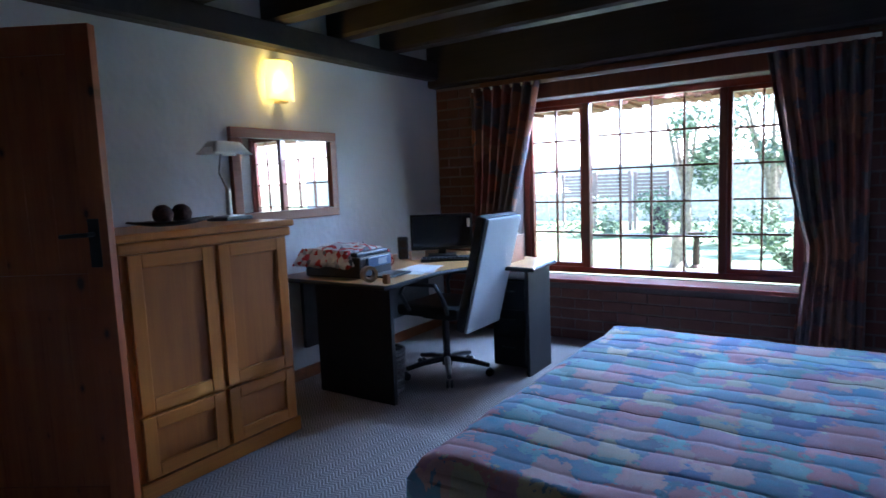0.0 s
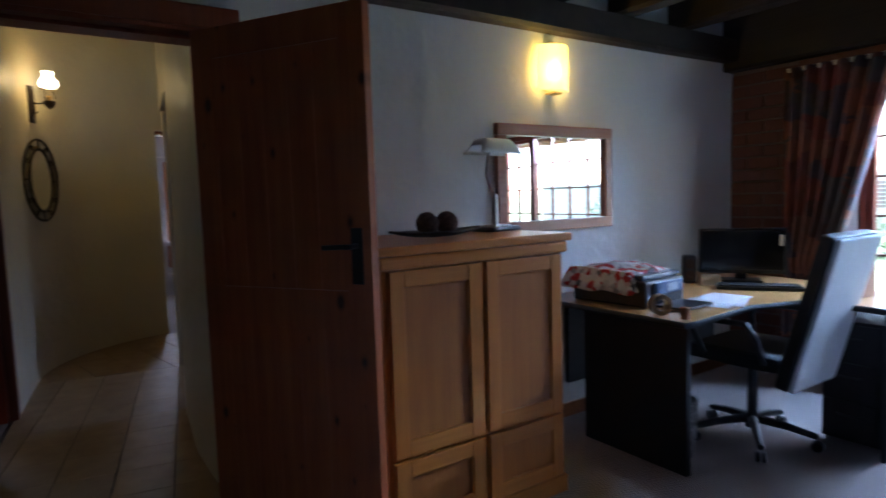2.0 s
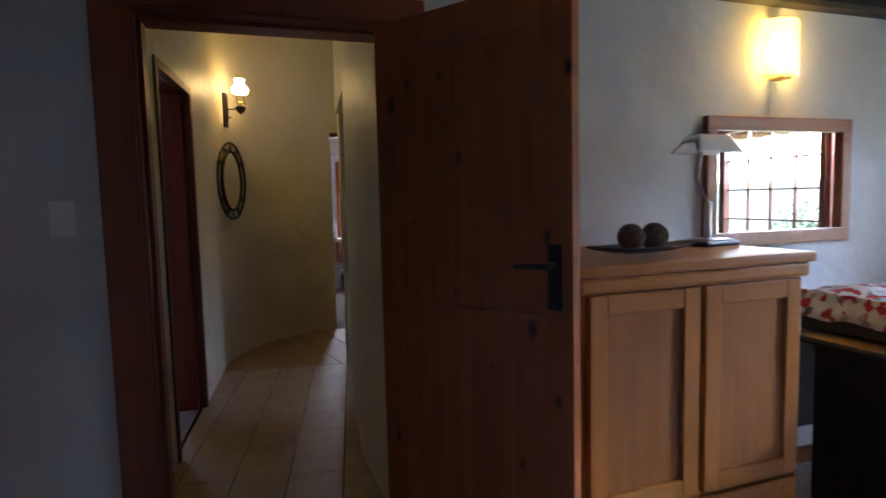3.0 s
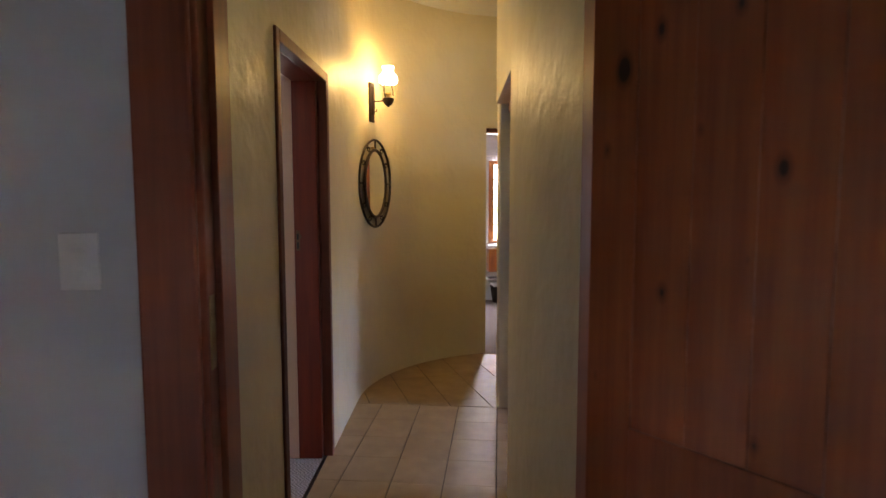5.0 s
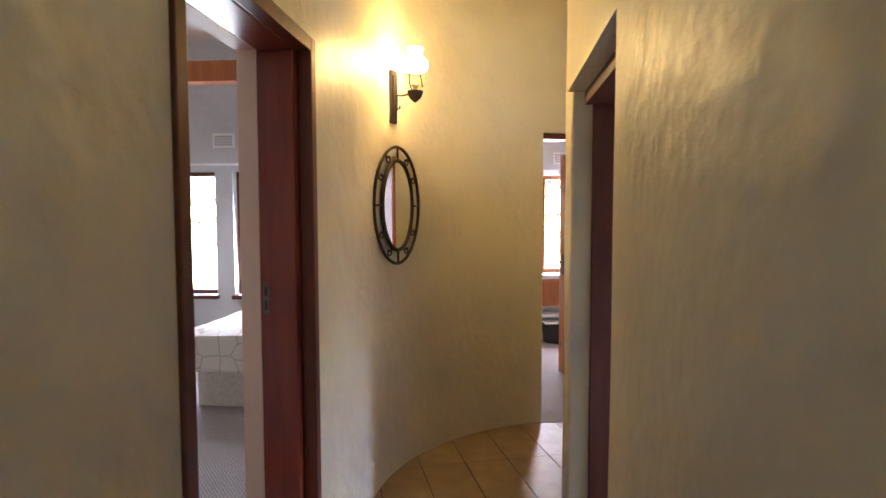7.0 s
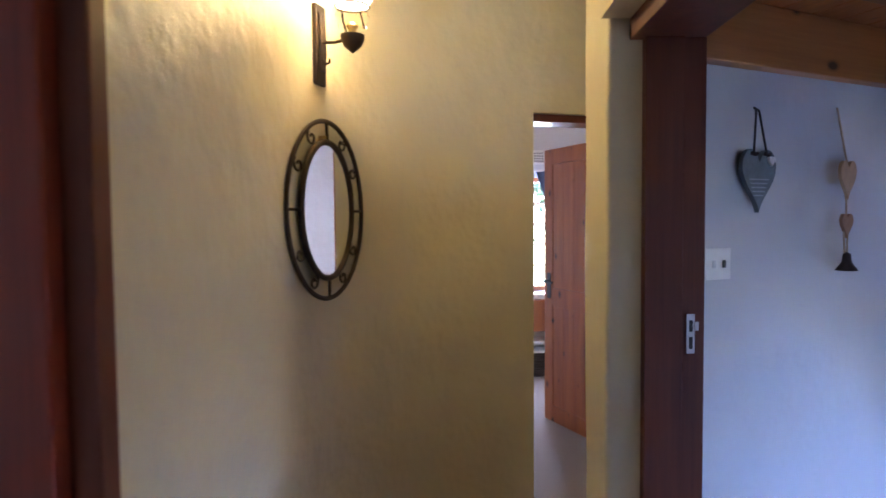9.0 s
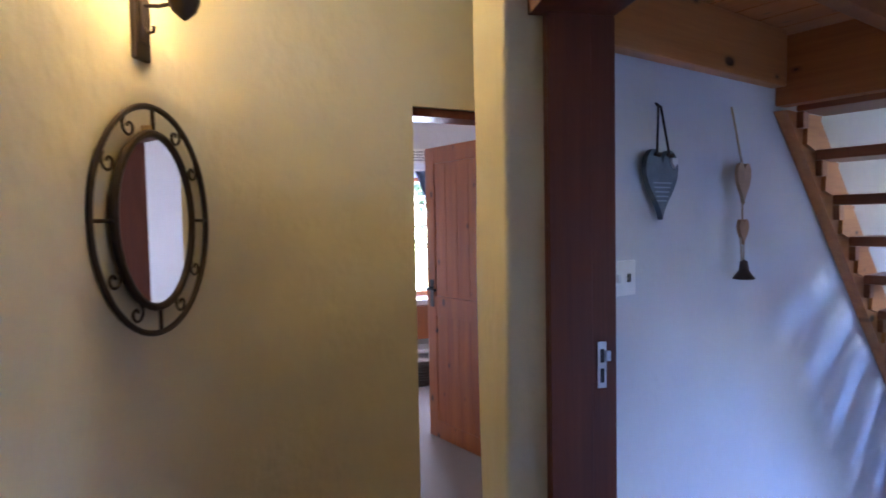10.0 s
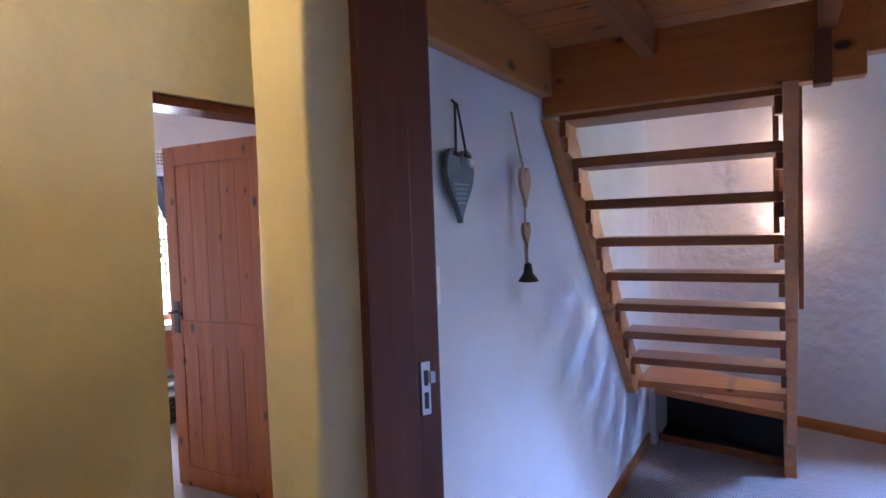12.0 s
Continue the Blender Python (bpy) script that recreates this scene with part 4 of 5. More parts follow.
# ---------------------------------------------------------------- passage: tiles

def tile_material():
    m, nt, b = material("cream_clay_tile")
    oi = nt.nodes.new("ShaderNodeObjectInfo")
    n = noise_of(nt, coords(nt), 9, 4)
    c = ramp(nt, n, [(0.3, (0.28, 0.19, 0.10)), (0.7, (0.37, 0.26, 0.14))])
    c = mix(nt, 0.6, c, ramp(nt, oi.outputs["Random"], [(0.0, (0.85, 0.82, 0.78)), (1.0, (1.08, 1.06, 1.02))]), "MULTIPLY")
    nt.links.new(c, b.inputs["Base Color"])
    b.inputs["Roughness"].default_value = 0.5
    bump(nt, b, n, 0.1, 0.004)
    return m


TILE = tile_material()
floor_ob = bpy.data.objects["passage_floor"]


def in_arc(x, y):
    return math.hypot(x - CX, y - CY) < CR + 0.03 and y > HL - 0.03


def tile_piece(poly, m):
    """One tile cut to poly (in the passage's axes), with chamfered upper edge."""
    bm = bmesh.new()
    n = len(poly)
    cx, cy = sum(p[0] for p in poly) / n, sum(p[1] for p in poly) / n
    def ring(k, z):
        return [bm.verts.new((cx + (x - cx) * k, cy + (y - cy) * k, z)) for x, y in poly]
    a, c, d = ring(1, -0.0055), ring(1, -0.001), ring(0.993, 0.0)
    for p, q in ((a, c), (c, d)):
        for i in range(n):
            bm.faces.new((p[i], p[(i + 1) % n], q[(i + 1) % n], q[i]))
    bm.faces.new(d)
    return part("tile", bm, TILE, floor_ob)


def clip(poly, nx, ny, d):
    """Keep the part of poly where nx*x + ny*y <= d."""
    out = []
    for i, p in enumerate(poly):
        q = poly[(i + 1) % len(poly)]
        fp, fq = nx * p[0] + ny * p[1] - d, nx * q[0] + ny * q[1] - d
        if fp <= 0:
            out.append(p)
        if fp * fq < 0:
            t = fp / (fp - fq)
            out.append((p[0] + (q[0] - p[0]) * t, p[1] + (q[1] - p[1]) * t))
    return out


def tile_field(origin, deg, sx, sy, ni, nj, planes, gap=0.006):
    ca, sa = math.cos(radians(deg)), math.sin(radians(deg))
    for i in range(*ni):
        for j in range(*nj):
            g = gap / 6
            q = [(i * sx + g, j * sy + gap / 2), ((i + 1) * sx - g, j * sy + gap / 2), ((i + 1) * sx - g, (j + 1) * sy - gap / 2), (i * sx + g, (j + 1) * sy - gap / 2)]
            poly = [(origin[0] + ca * x - sa * y, origin[1] + sa * x + ca * y) for x, y in q]
            for p in planes:
                poly = clip(poly, *p)
                if len(poly) < 3:
                    break
            if len(poly) >= 3:
                area = abs(sum(poly[k][0] * poly[(k + 1) % len(poly)][1] - poly[(k + 1) % len(poly)][0] * poly[k][1] for k in range(len(poly)))) / 2
                if area > 0.0008:
                    tile_piece(poly, None)


# straight run: the joint line with the fan lies at x = -2.88 at y 0.25
k = math.radians(4)
tile_field((-2.885, 0.27), -4, 0.285, 0.268, (-1, 10), (-3, 4), [(-math.cos(k), math.sin(k), 2.875 + 0.02), (0, -1, -HL + 0.02), (0, 1, HR + 0.12), (1, 0, -0.20)])
tile_field((-2.89, 0.20), 17, 0.60, 0.268, (-4, 2), (-4, 8), [(math.cos(k), -math.sin(k), -2.881 - 0.02), (0, -1, -HL + 0.02), (0.35, 0.94, 0.94 * 2.2), (-1, 0, 4.75)])

# ---------------------------------------------------------------- passage: wall lamp and oval mirror
WA = math.radians(-106.5)
wp = hall(CX + CR * math.cos(WA), CY + CR * math.sin(WA))
yaw = math.degrees(WA) - 7 + 180                          # out of the wall, into the passage
ON_WALL = pose(wp.x, wp.y, 0, 0, 0, yaw)                  # local +x out of the wall
hl = thing("wall_lamp", "wrought iron wall lamp with a lit opal glass shade", "wall lamp", ON_WALL @ pose(0, 0, 2.01))
part("back_plate", bar(0.0, 0.018, -0.035, 0.035, 0.0, 0.29, 0.004), IRON, hl)
for y in (-0.016, 0.0, 0.016):
    part("strap", tube(bmesh.new(), [(0.022, y, 0.05), (0.026, y, 0.12), (0.022, y, 0.26)], 0.005, 8), IRON, hl)
part("arm", tube(bmesh.new(), [(0.02, 0, 0.155), (0.07, 0, 0.15), (0.13, 0, 0.158)], 0.006, 8), IRON, hl)
part("curl", tube(bmesh.new(), [(0.02, 0, 0.10), (0.035, 0, 0.075), (0.05, 0, 0.08), (0.052, 0, 0.095)], 0.005, 8), IRON, hl)
part("cup", lathe(bmesh.new(), [(0.002, 0.105), (0.012, 0.112), (0.032, 0.13), (0.043, 0.155), (0.044, 0.168), (0.03, 0.172), (0.002, 0.172)], 20, (0.145, 0, 0)), IRON, hl)
part("ring", tube(bmesh.new(), [(0.145, 0.048, 0.165), (0.145, 0.075, 0.20), (0.145, 0.078, 0.235), (0.145, 0.06, 0.268)], 0.0035, 6), IRON, hl)
part("ring", tube(bmesh.new(), [(0.145, -0.048, 0.165), (0.145, -0.075, 0.20), (0.145, -0.078, 0.235), (0.145, -0.06, 0.268)], 0.0035, 6), IRON, hl)
part("collar", tube(bmesh.new(), [(0.145 + 0.06 * math.cos(a), 0.06 * math.sin(a), 0.27) for a in (2 * math.pi * i / 24 for i in range(24))], 0.004, 6, True), IRON, hl)
globe = part("glass_globe", lathe(bmesh.new(), [(0.030, 0.175), (0.052, 0.20), (0.060, 0.235), (0.052, 0.265)], 24, (0.145, 0, 0)), GLASS, hl, "clear glass globe")
globe.visible_shadow = False
OPAL = glow("lit_opal_glass", (1.0, 0.86, 0.52), 0.7)
sh = part("shade", lathe(bmesh.new(), [(0.058, 0.275), (0.072, 0.30), (0.066, 0.33), (0.044, 0.352), (0.036, 0.375), (0.046, 0.40)], 24, (0.145, 0, 0)), OPAL, hl, "lit opal glass shade")
sh.visible_shadow = False
part("burner", lathe(bmesh.new(), [(0.012, 0.172), (0.014, 0.19), (0.022, 0.20), (0.018, 0.212), (0.002, 0.214)], 16, (0.145, 0, 0)), BRASS, hl)

om = thing("oval_mirror", "oval mirror in a wrought iron frame of scrolls", "mirror", ON_WALL @ pose(0.035, 0, 1.55))


def oval(a, c, n=56, x=0.0):
    return [(x, a * math.cos(2 * math.pi * i / n), c * math.sin(2 * math.pi * i / n)) for i in range(n)]


part("outer_ring", tube(bmesh.new(), oval(0.282, 0.326), 0.009, 8, True), IRON, om)
part("inner_ring", tube(bmesh.new(), oval(0.190, 0.250), 0.012, 8, True), IRON, om)
bm = bmesh.new()
ring = [bm.verts.new((0.001, y, z)) for x, y, z in oval(0.186, 0.246)]
back = [bm.verts.new((-0.008, y, z)) for x, y, z in oval(0.186, 0.246)]
bm.faces.new(ring)
bm.faces.new(back[::-1])
for i in range(len(ring)):
    bm.faces.new((ring[i], back[i], back[(i + 1) % len(ring)], ring[(i + 1) % len(ring)]))
part("mirror_glass", bm, MIRROR_GLASS, om)
for a in (0, 90, 180, 270):
    ca, sa = math.cos(radians(a)), math.sin(radians(a))
    part("spoke", tube(bmesh.new(), [(0, 0.190 * ca, 0.250 * sa), (0, 0.282 * ca, 0.326 * sa)], 0.006, 6), IRON, om)
for a in (32, 62, 118, 148, 212, 242, 298, 328):
    cy, cz = 0.238 * math.cos(radians(a)), 0.289 * math.sin(radians(a))
    s = 1 if math.cos(radians(a)) * math.sin(radians(a)) > 0 else -1
    pts = [(0.0, cy + s * (0.006 + 0.0035 * q) * math.cos(q), cz + (0.006 + 0.0035 * q) * math.sin(q)) for q in (0.55 * i for i in range(14))]
    part("scroll", tube(bmesh.new(), pts, 0.0042, 6), IRON, om)
part("hook", bar(-0.033, 0.0, -0.006, 0.006, 0.255, 0.275), BRASS, om)

# ---------------------------------------------------------------- bedroom: desk
desk = thing("corner_desk", "corner desk with orange beech top and black panel legs", "desk")
bm = prism(bmesh.new(), [(-3.05, 2.74), (-2.13, 2.74), (-2.12, 2.80), (-2.16, 3.30), (-2.06, 3.62), (-1.80, 3.64), (-1.645, 3.62), (-1.675, 4.03), (-2.20, 4.28), (-3.05, 4.40)], 0.718, 0.745)
part("desktop", bm, DESK_TOP, desk)
bm = bmesh.new()
edge = [(-3.05, 2.737), (-2.127, 2.737), (-2.117, 2.80), (-2.157, 3.30), (-2.057, 3.618), (-1.80, 3.637), (-1.642, 3.617), (-1.672, 4.03)]
part("edge_band", tube(bm, [(x, y, 0.7315) for x, y in edge], 0.0145, 8), BLACK, desk)
part("side_panel", bar(-2.80, -2.19, 2.845, 2.875, 0.0, 0.717, 0.002), BLACK, desk)
part("modesty_panel", bar(-2.98, -2.95, 2.88, 4.3, 0.25, 0.717, 0.002), BLACK, desk)
part("side_panel", bar(-1.73, -1.705, 3.68, 4.02, 0.0, 0.717, 0.002), BLACK, desk)
ped = thing("drawer_pedestal", "black drawer pedestal under the desk", "pedestal", pose(-2.02, 3.76, 0))
part("body", bar(0, 0.26, 0, 0.30, 0.03, 0.64, 0.003), BLACK, ped)
for i in range(3):
    z = 0.05 + i * 0.195
    dr = part("drawer", bar(0.01, 0.25, -0.018, -0.001, z, z + 0.185, 0.003), BLACK, ped)
    part("handle", tube(bmesh.new(), [(0.08, -0.02, z + 0.12), (0.09, -0.038, z + 0.12), (0.17, -0.038, z + 0.12), (0.18, -0.02, z + 0.12)], 0.005, 6), BLACK_PLASTIC, dr)
bag = thing("waste_basket", "speckled grey wicker waste basket under the desk", "basket", pose(-2.40, 3.03, 0))
bm = bmesh.new()
for k in range(11):
    z = 0.012 + k * 0.026
    tube(bm, [((0.10 + 0.0018 * k) * math.cos(a), (0.10 + 0.0018 * k) * math.sin(a), z) for a in (2 * math.pi * i / 22 for i in range(22))], 0.0125, 6, True)
part("weave", bm, plain("speckled_wicker", (0.20, 0.19, 0.18), 0.9, 0, 0.7, 90), bag)
part("base", lathe(bmesh.new(), [(0.001, 0.004), (0.1, 0.004), (0.1, 0.014), (0.001, 0.014)], 22), BLACK, bag)

# monitor, speakers, keyboard and desk clutter
mon = thing("monitor", "black flat computer monitor on its stand", "monitor", pose(-2.585, 3.99, 0.746, 0, 0, 34))
part("screen_housing", bar(-0.24, 0.24, 0.0, 0.035, 0.05, 0.325, 0.006), BLACK_PLASTIC, mon)
part("screen", bar(-0.225, 0.225, -0.003, -0.001, 0.072, 0.31), plain("dark_screen", (0.01, 0.011, 0.014), 0.12), mon)
part("neck", bar(-0.03, 0.03, 0.036, 0.06, 0.01, 0.25, 0.004), BLACK_PLASTIC, mon)
part("foot", bar(-0.11, 0.11, -0.06, 0.10, 0.0, 0.014, 0.005), BLACK_PLASTIC, mon)
part("label_sticker", bar(0.20, 0.222, -0.0045, -0.0032, 0.22, 0.285), PAPER, mon)
for p in ((-2.78, 3.75), (-2.16, 4.08)):
    spk = thing("loudspeaker", "small black desktop loudspeaker", "loudspeaker", pose(p[0], p[1], 0.746, 0, 0, 40), "desktop loudspeakers")
    part("cabinet", bar(-0.04, 0.04, -0.045, 0.045, 0.0, 0.17, 0.016), BLACK_PLASTIC, spk)
    part("cone", lathe(bmesh.new(), [(0.001, 0.0), (0.02, 0.004), (0.028, 0.002)], 18), IRON, spk, "", pose(0, -0.046, 0.12, 90))
    part("cone", lathe(bmesh.new(), [(0.001, 0.0), (0.022, 0.004), (0.03, 0.002)], 18), IRON, spk, "", pose(0, -0.046, 0.05, 90))
kb = thing("keyboard", "black computer keyboard on the desk", "keyboard", pose(-2.38, 3.80, 0.746, 0, 0, 34))
part("case", bar(-0.22, 0.22, -0.07, 0.07, 0, 0.018, 0.004), BLACK_PLASTIC, kb)
kbm = bmesh.new()
for i in range(14):
    for j in range(5):
        box(kbm, -0.208 + i * 0.0297, -0.208 + i * 0.0297 + 0.026, -0.06 + j * 0.024, -0.06 + j * 0.024 + 0.02, 0.019, 0.026)
part("keys", kbm, BLACK, kb)
pr = thing("printer", "black inkjet printer on the desk", "printer", pose(-2.66, 3.02, 0.746, 0, 0, 4))
part("body", bar(-0.22, 0.22, -0.17, 0.17, 0.0, 0.13, 0.014), BLACK_PLASTIC, pr)
part("lid", bar(-0.22, 0.20, -0.165, 0.165, 0.131, 0.158, 0.01), plain("blue_black_plastic", (0.025, 0.035, 0.055), 0.25), pr)
part("control_panel", bar(0.205, 0.235, -0.10, 0.14, 0.06, 0.12, 0.004, pose(0, 0, 0)), plain("blue_plastic", (0.07, 0.12, 0.22), 0.3), pr)
part("display", bar(0.2355, 0.237, 0.0, 0.09, 0.07, 0.11), plain("grey_display", (0.45, 0.5, 0.55), 0.15), pr)
part("output_tray", bar(0.236, 0.40, -0.12, 0.12, 0.005, 0.017, 0.003), BLACK_PLASTIC, pr)


def red_cloth():
    m, nt, b = material("red_white_printed_cloth")
    vo = node(nt, "ShaderNodeTexVoronoi", Scale=34.0)
    nt.links.new(coords(nt), vo.inputs["Vector"])
    sp = nt.nodes.new("ShaderNodeSeparateColor")
    nt.links.new(vo.outputs["Color"], sp.inputs[0])
    c = ramp(nt, sp.outputs[0], [(0.0, (0.40, 0.03, 0.03)), (0.33, (0.42, 0.04, 0.035)), (0.36, (0.68, 0.66, 0.62)), (0.62, (0.66, 0.64, 0.62)), (0.65, (0.05, 0.05, 0.06)), (0.8, (0.62, 0.6, 0.58))])
    nt.links.new(c, b.inputs["Base Color"])
    b.inputs["Roughness"].default_value = 0.9
    return m


cov = thing("printer_cloth", "red, white and black printed cloth laid over the printer", "cloth", pose(-2.68, 3.01, 0.746, 0, 0, 4))
bm = bmesh.new()


def drape(u, v):
    x, y = -0.26 + 0.46 * u, -0.215 + 0.43 * v
    d = max(0.0, -0.215 - x, abs(y) - 0.172, x - 0.16)
    z = 0.168 + 0.018 * noise.noise((x * 9, y * 9, 2)) - min(0.10, d * 2.3) + 0.03 * math.exp(-((x + 0.02) / 0.12) ** 2 - (y / 0.14) ** 2)
    return Vector((x, y, max(z, 0.03)))


cloth(part("cover", grid(bm, 34, 28, drape), red_cloth(), cov), 0.004)
pp = thing("paper_sheets", "loose white paper sheets on the desk", "paper", pose(-2.31, 3.27, 0.746, 0, 0, 12))
for i, (dx, dy, r) in enumerate(((0, 0, 0), (0.02, 0.05, 14), (-0.02, 0.10, -8))):
    part("sheet", bar(-0.105, 0.105, -0.148, 0.148, 0.0006 + i * 0.0015, 0.0016 + i * 0.0015, 0, pose(dx, dy, 0, 0, 0, r)), PAPER, pp)
tape = thing("tape_roll", "roll of brown packing tape on the desk edge", "tape roll", pose(-2.30, 2.80, 0.746))
bm = lathe(bmesh.new(), [(0.028, -0.022), (0.048, -0.022), (0.048, 0.022), (0.028, 0.022), (0.028, -0.022)], 24)
part("roll", bm, plain("brown_tape", (0.30, 0.19, 0.09), 0.35), tape, "", pose(0, 0, 0.049, 90, 0, 60))
blk = thing("wood_block", "small brown wooden block at the desk edge", "block", pose(-2.17, 2.80, 0.746))
part("block", bar(-0.018, 0.018, -0.015, 0.015, 0, 0.055, 0.004), TREAD_WOOD, blk)
for p, c, h in (((-2.62, 3.36), (0.30, 0.03, 0.03), 0.085), ((-2.70, 3.44), (0.25, 0.03, 0.04), 0.11)):
    cup = thing("red_mug", "small dark red mug on the desk", "mug", pose(p[0], p[1], 0.746), "mugs")
    part("body", lathe(bmesh.new(), [(0.001, 0.0), (0.03, 0.0), (0.034, 0.01), (0.034, h), (0.030, h), (0.029, 0.012), (0.001, 0.01)], 22), plain("red_glaze", c, 0.25), cup)
    part("handle", tube(bmesh.new(), [(0.033, 0, h * 0.8), (0.056, 0, h * 0.7), (0.056, 0, h * 0.35), (0.033, 0, h * 0.2)], 0.005, 6), plain("red_glaze_handle", c, 0.25), cup)
pot = thing("pen_pot", "grey pen pot holding a few pens", "pen pot", pose(-2.82, 3.30, 0.746))
part("pot", lathe(bmesh.new(), [(0.001, 0), (0.035, 0), (0.037, 0.10), (0.033, 0.10), (0.032, 0.01), (0.001, 0.01)], 20), plain("grey_pot", (0.3, 0.3, 0.32), 0.5), pot)
for i, a in enumerate((20, 140, 260)):
    part("pen", tube(bmesh.new(), [(0.01 * math.cos(a), 0.01 * math.sin(a), 0.012), (0.035 * math.cos(a), 0.035 * math.sin(a), 0.175)], 0.004, 6), (BLACK_PLASTIC, STEEL, PAPER)[i], pot)
nt_ = thing("note_card", "small white card propped on the desk", "card", pose(-2.63, 3.74, 0.746, -12, 0, 40))
part("card", bar(-0.05, 0.05, -0.001, 0.001, 0, 0.065), PAPER, nt_)
for i, (x, h, w, c) in enumerate(((-1.99, 0.17, 0.05, (0.22, 0.19, 0.17)), (-1.935, 0.19, 0.035, (0.36, 0.32, 0.30)), (-1.895, 0.18, 0.03, (0.42, 0.24, 0.16)))):
    bk = thing("ring_binder", "pale upright file on the desk below the window", "file", pose(x - 0.02, 3.80, 0.746), "files on the desk")
    part("cover", bar(0, w, 0, 0.20, 0, h, 0.003), plain("file_cover", c, 0.7), bk)
    part("pages", bar(0.004, w - 0.004, 0.003, 0.203, 0.004, h - 0.006), PAPER, bk)

# ---------------------------------------------------------------- office chair
ch = thing("office_chair", "black swivel office chair with a pale grey high back", "office chair", pose(-2.24, 3.49, 0, 0, 0, 90))
part("hub", lathe(bmesh.new(), [(0.001, 0.07), (0.035, 0.07), (0.038, 0.12), (0.026, 0.14), (0.024, 0.40), (0.001, 0.40)], 20), BLACK_PLASTIC, ch)
for i in range(5):
    a = radians(72 * i)
    ca, sa = math.cos(a), math.sin(a)
    lg = part("leg", tube(bmesh.new(), [(0.03 * ca, 0.03 * sa, 0.115), (0.17 * ca, 0.17 * sa, 0.10), (0.295 * ca, 0.295 * sa, 0.075)], [0.024, 0.020, 0.016], 8), BLACK_PLASTIC, ch)
    for s in (-0.014, 0.014):
        c0 = Vector((0.295 * ca, 0.295 * sa, 0.028))
        d = Vector((-sa, ca, 0)) * s
        bm = lathe(bmesh.new(), [(0.001, -0.009), (0.024, -0.009), (0.028, 0.0), (0.024, 0.009), (0.001, 0.009)], 16)
        part("caster", bm, BLACK_PLASTIC, lg, "", Matrix.Translation(c0 + d) @ Vector((-sa, ca, 0)).to_track_quat("Z", "Y").to_matrix().to_4x4())
part("mechanism", bar(-0.10, 0.10, -0.12, 0.12, 0.40, 0.44, 0.01), BLACK_PLASTIC, ch)
part("seat", bar(-0.24, 0.24, -0.25, 0.23, 0.441, 0.52, 0.03), BLACK, ch)
tilt = pose(0.0, -0.25, 0.32, 14.5, 0, 0)
part("backrest", bar(-0.225, 0.225, -0.015, 0.045, 0.05, 0.80, 0.012, tilt), BLACK, ch)
bm = bar(-0.215, 0.215, -0.040, -0.0155, 0.05, 0.795, 0.012, tilt)
part("back_cover", bm, GREY_FABRIC, ch, "pale grey fabric back panel")
for s in (-1, 1):
    part("armrest", tube(bmesh.new(), [(s * 0.24, -0.18, 0.48), (s * 0.285, -0.17, 0.60), (s * 0.285, -0.12, 0.67), (s * 0.285, 0.12, 0.665), (s * 0.28, 0.16, 0.60), (s * 0.24, 0.12, 0.48)], 0.014, 8), BLACK_PLASTIC, ch)

# ---------------------------------------------------------------- wall mirror, sconce, desk lamp, dish
wm = thing("wall_mirror", "rectangular mirror in a copper-brown wooden frame", "mirror", pose(BW + 0.004, 2.474, 1.108))
MW, MH, MF = 0.89, 0.585, 0.062
for a in ((0, MW, 0, MF), (0, MW, MH - MF, MH)):
    part("frame_rail", bar(0, 0.035, a[0], a[1], a[2], a[3], 0.006), MIRROR_WOOD, wm)
for a in ((0, MF), (MW - MF, MW)):
    part("frame_stile", bar(0, 0.0345, a[0], a[1], MF, MH - MF, 0.006), MIRROR_WOOD, wm)
part("mirror_glass", bar(0.004, 0.010, MF - 0.005, MW - MF + 0.005, MF - 0.005, MH - MF + 0.005), MIRROR_GLASS, wm)

sc = thing("wall_sconce", "lit curved frosted glass wall sconce with brass clips", "wall sconce", pose(BW + 0.002, 2.88, 1.86))
part("back_plate", bar(0, 0.012, -0.05, 0.05, 0.03, 0.25, 0.003), WHITE_PLASTIC, sc)
bm = grid(bmesh.new(), 14, 2, lambda u, v: Vector((0.035 + 0.065 * math.sin(math.pi * u), -0.115 + 0.23 * u, 0.02 + 0.24 * v)))
fr = material("lit_frosted_glass")
fb = fr[2]
fb.inputs["Base Color"].default_value = (0.95, 0.9, 0.75, 1)
fb.inputs["Roughness"].default_value = 0.6
fb.inputs["Transmission Weight"].default_value = 0.6
fb.inputs["Emission Color"].default_value = (1.0, 0.72, 0.08, 1)
fb.inputs["Emission Strength"].default_value = 0.14
gl = cloth(part("glass_shade", bm, fr[0], sc, "lit frosted glass"), 0.004)
gl.visible_shadow = False
part("bulb", lathe(bmesh.new(), [(0.001, 0.085), (0.018, 0.09), (0.030, 0.125), (0.022, 0.16), (0.001, 0.17)], 18, (0.05, 0, 0)), BULB, sc).visible_shadow = False
for z in (0.0, 0.262):
    part("clip", bar(0.004, 0.075, -0.03, 0.03, z, z + 0.012, 0.003), BRASS, sc)

CT = 1.151
dl = thing("desk_lamp", "banker's lamp with a white shade and steel stem", "desk lamp", pose(-2.80, 2.25, CT, 0, 0, 100))
part("base", bar(-0.10, 0.10, -0.075, 0.075, 0, 0.022, 0.01), BLACK_PLASTIC, dl)
part("base_trim", bar(-0.06, 0.06, -0.05, 0.05, 0.0215, 0.028, 0.003), STEEL, dl)
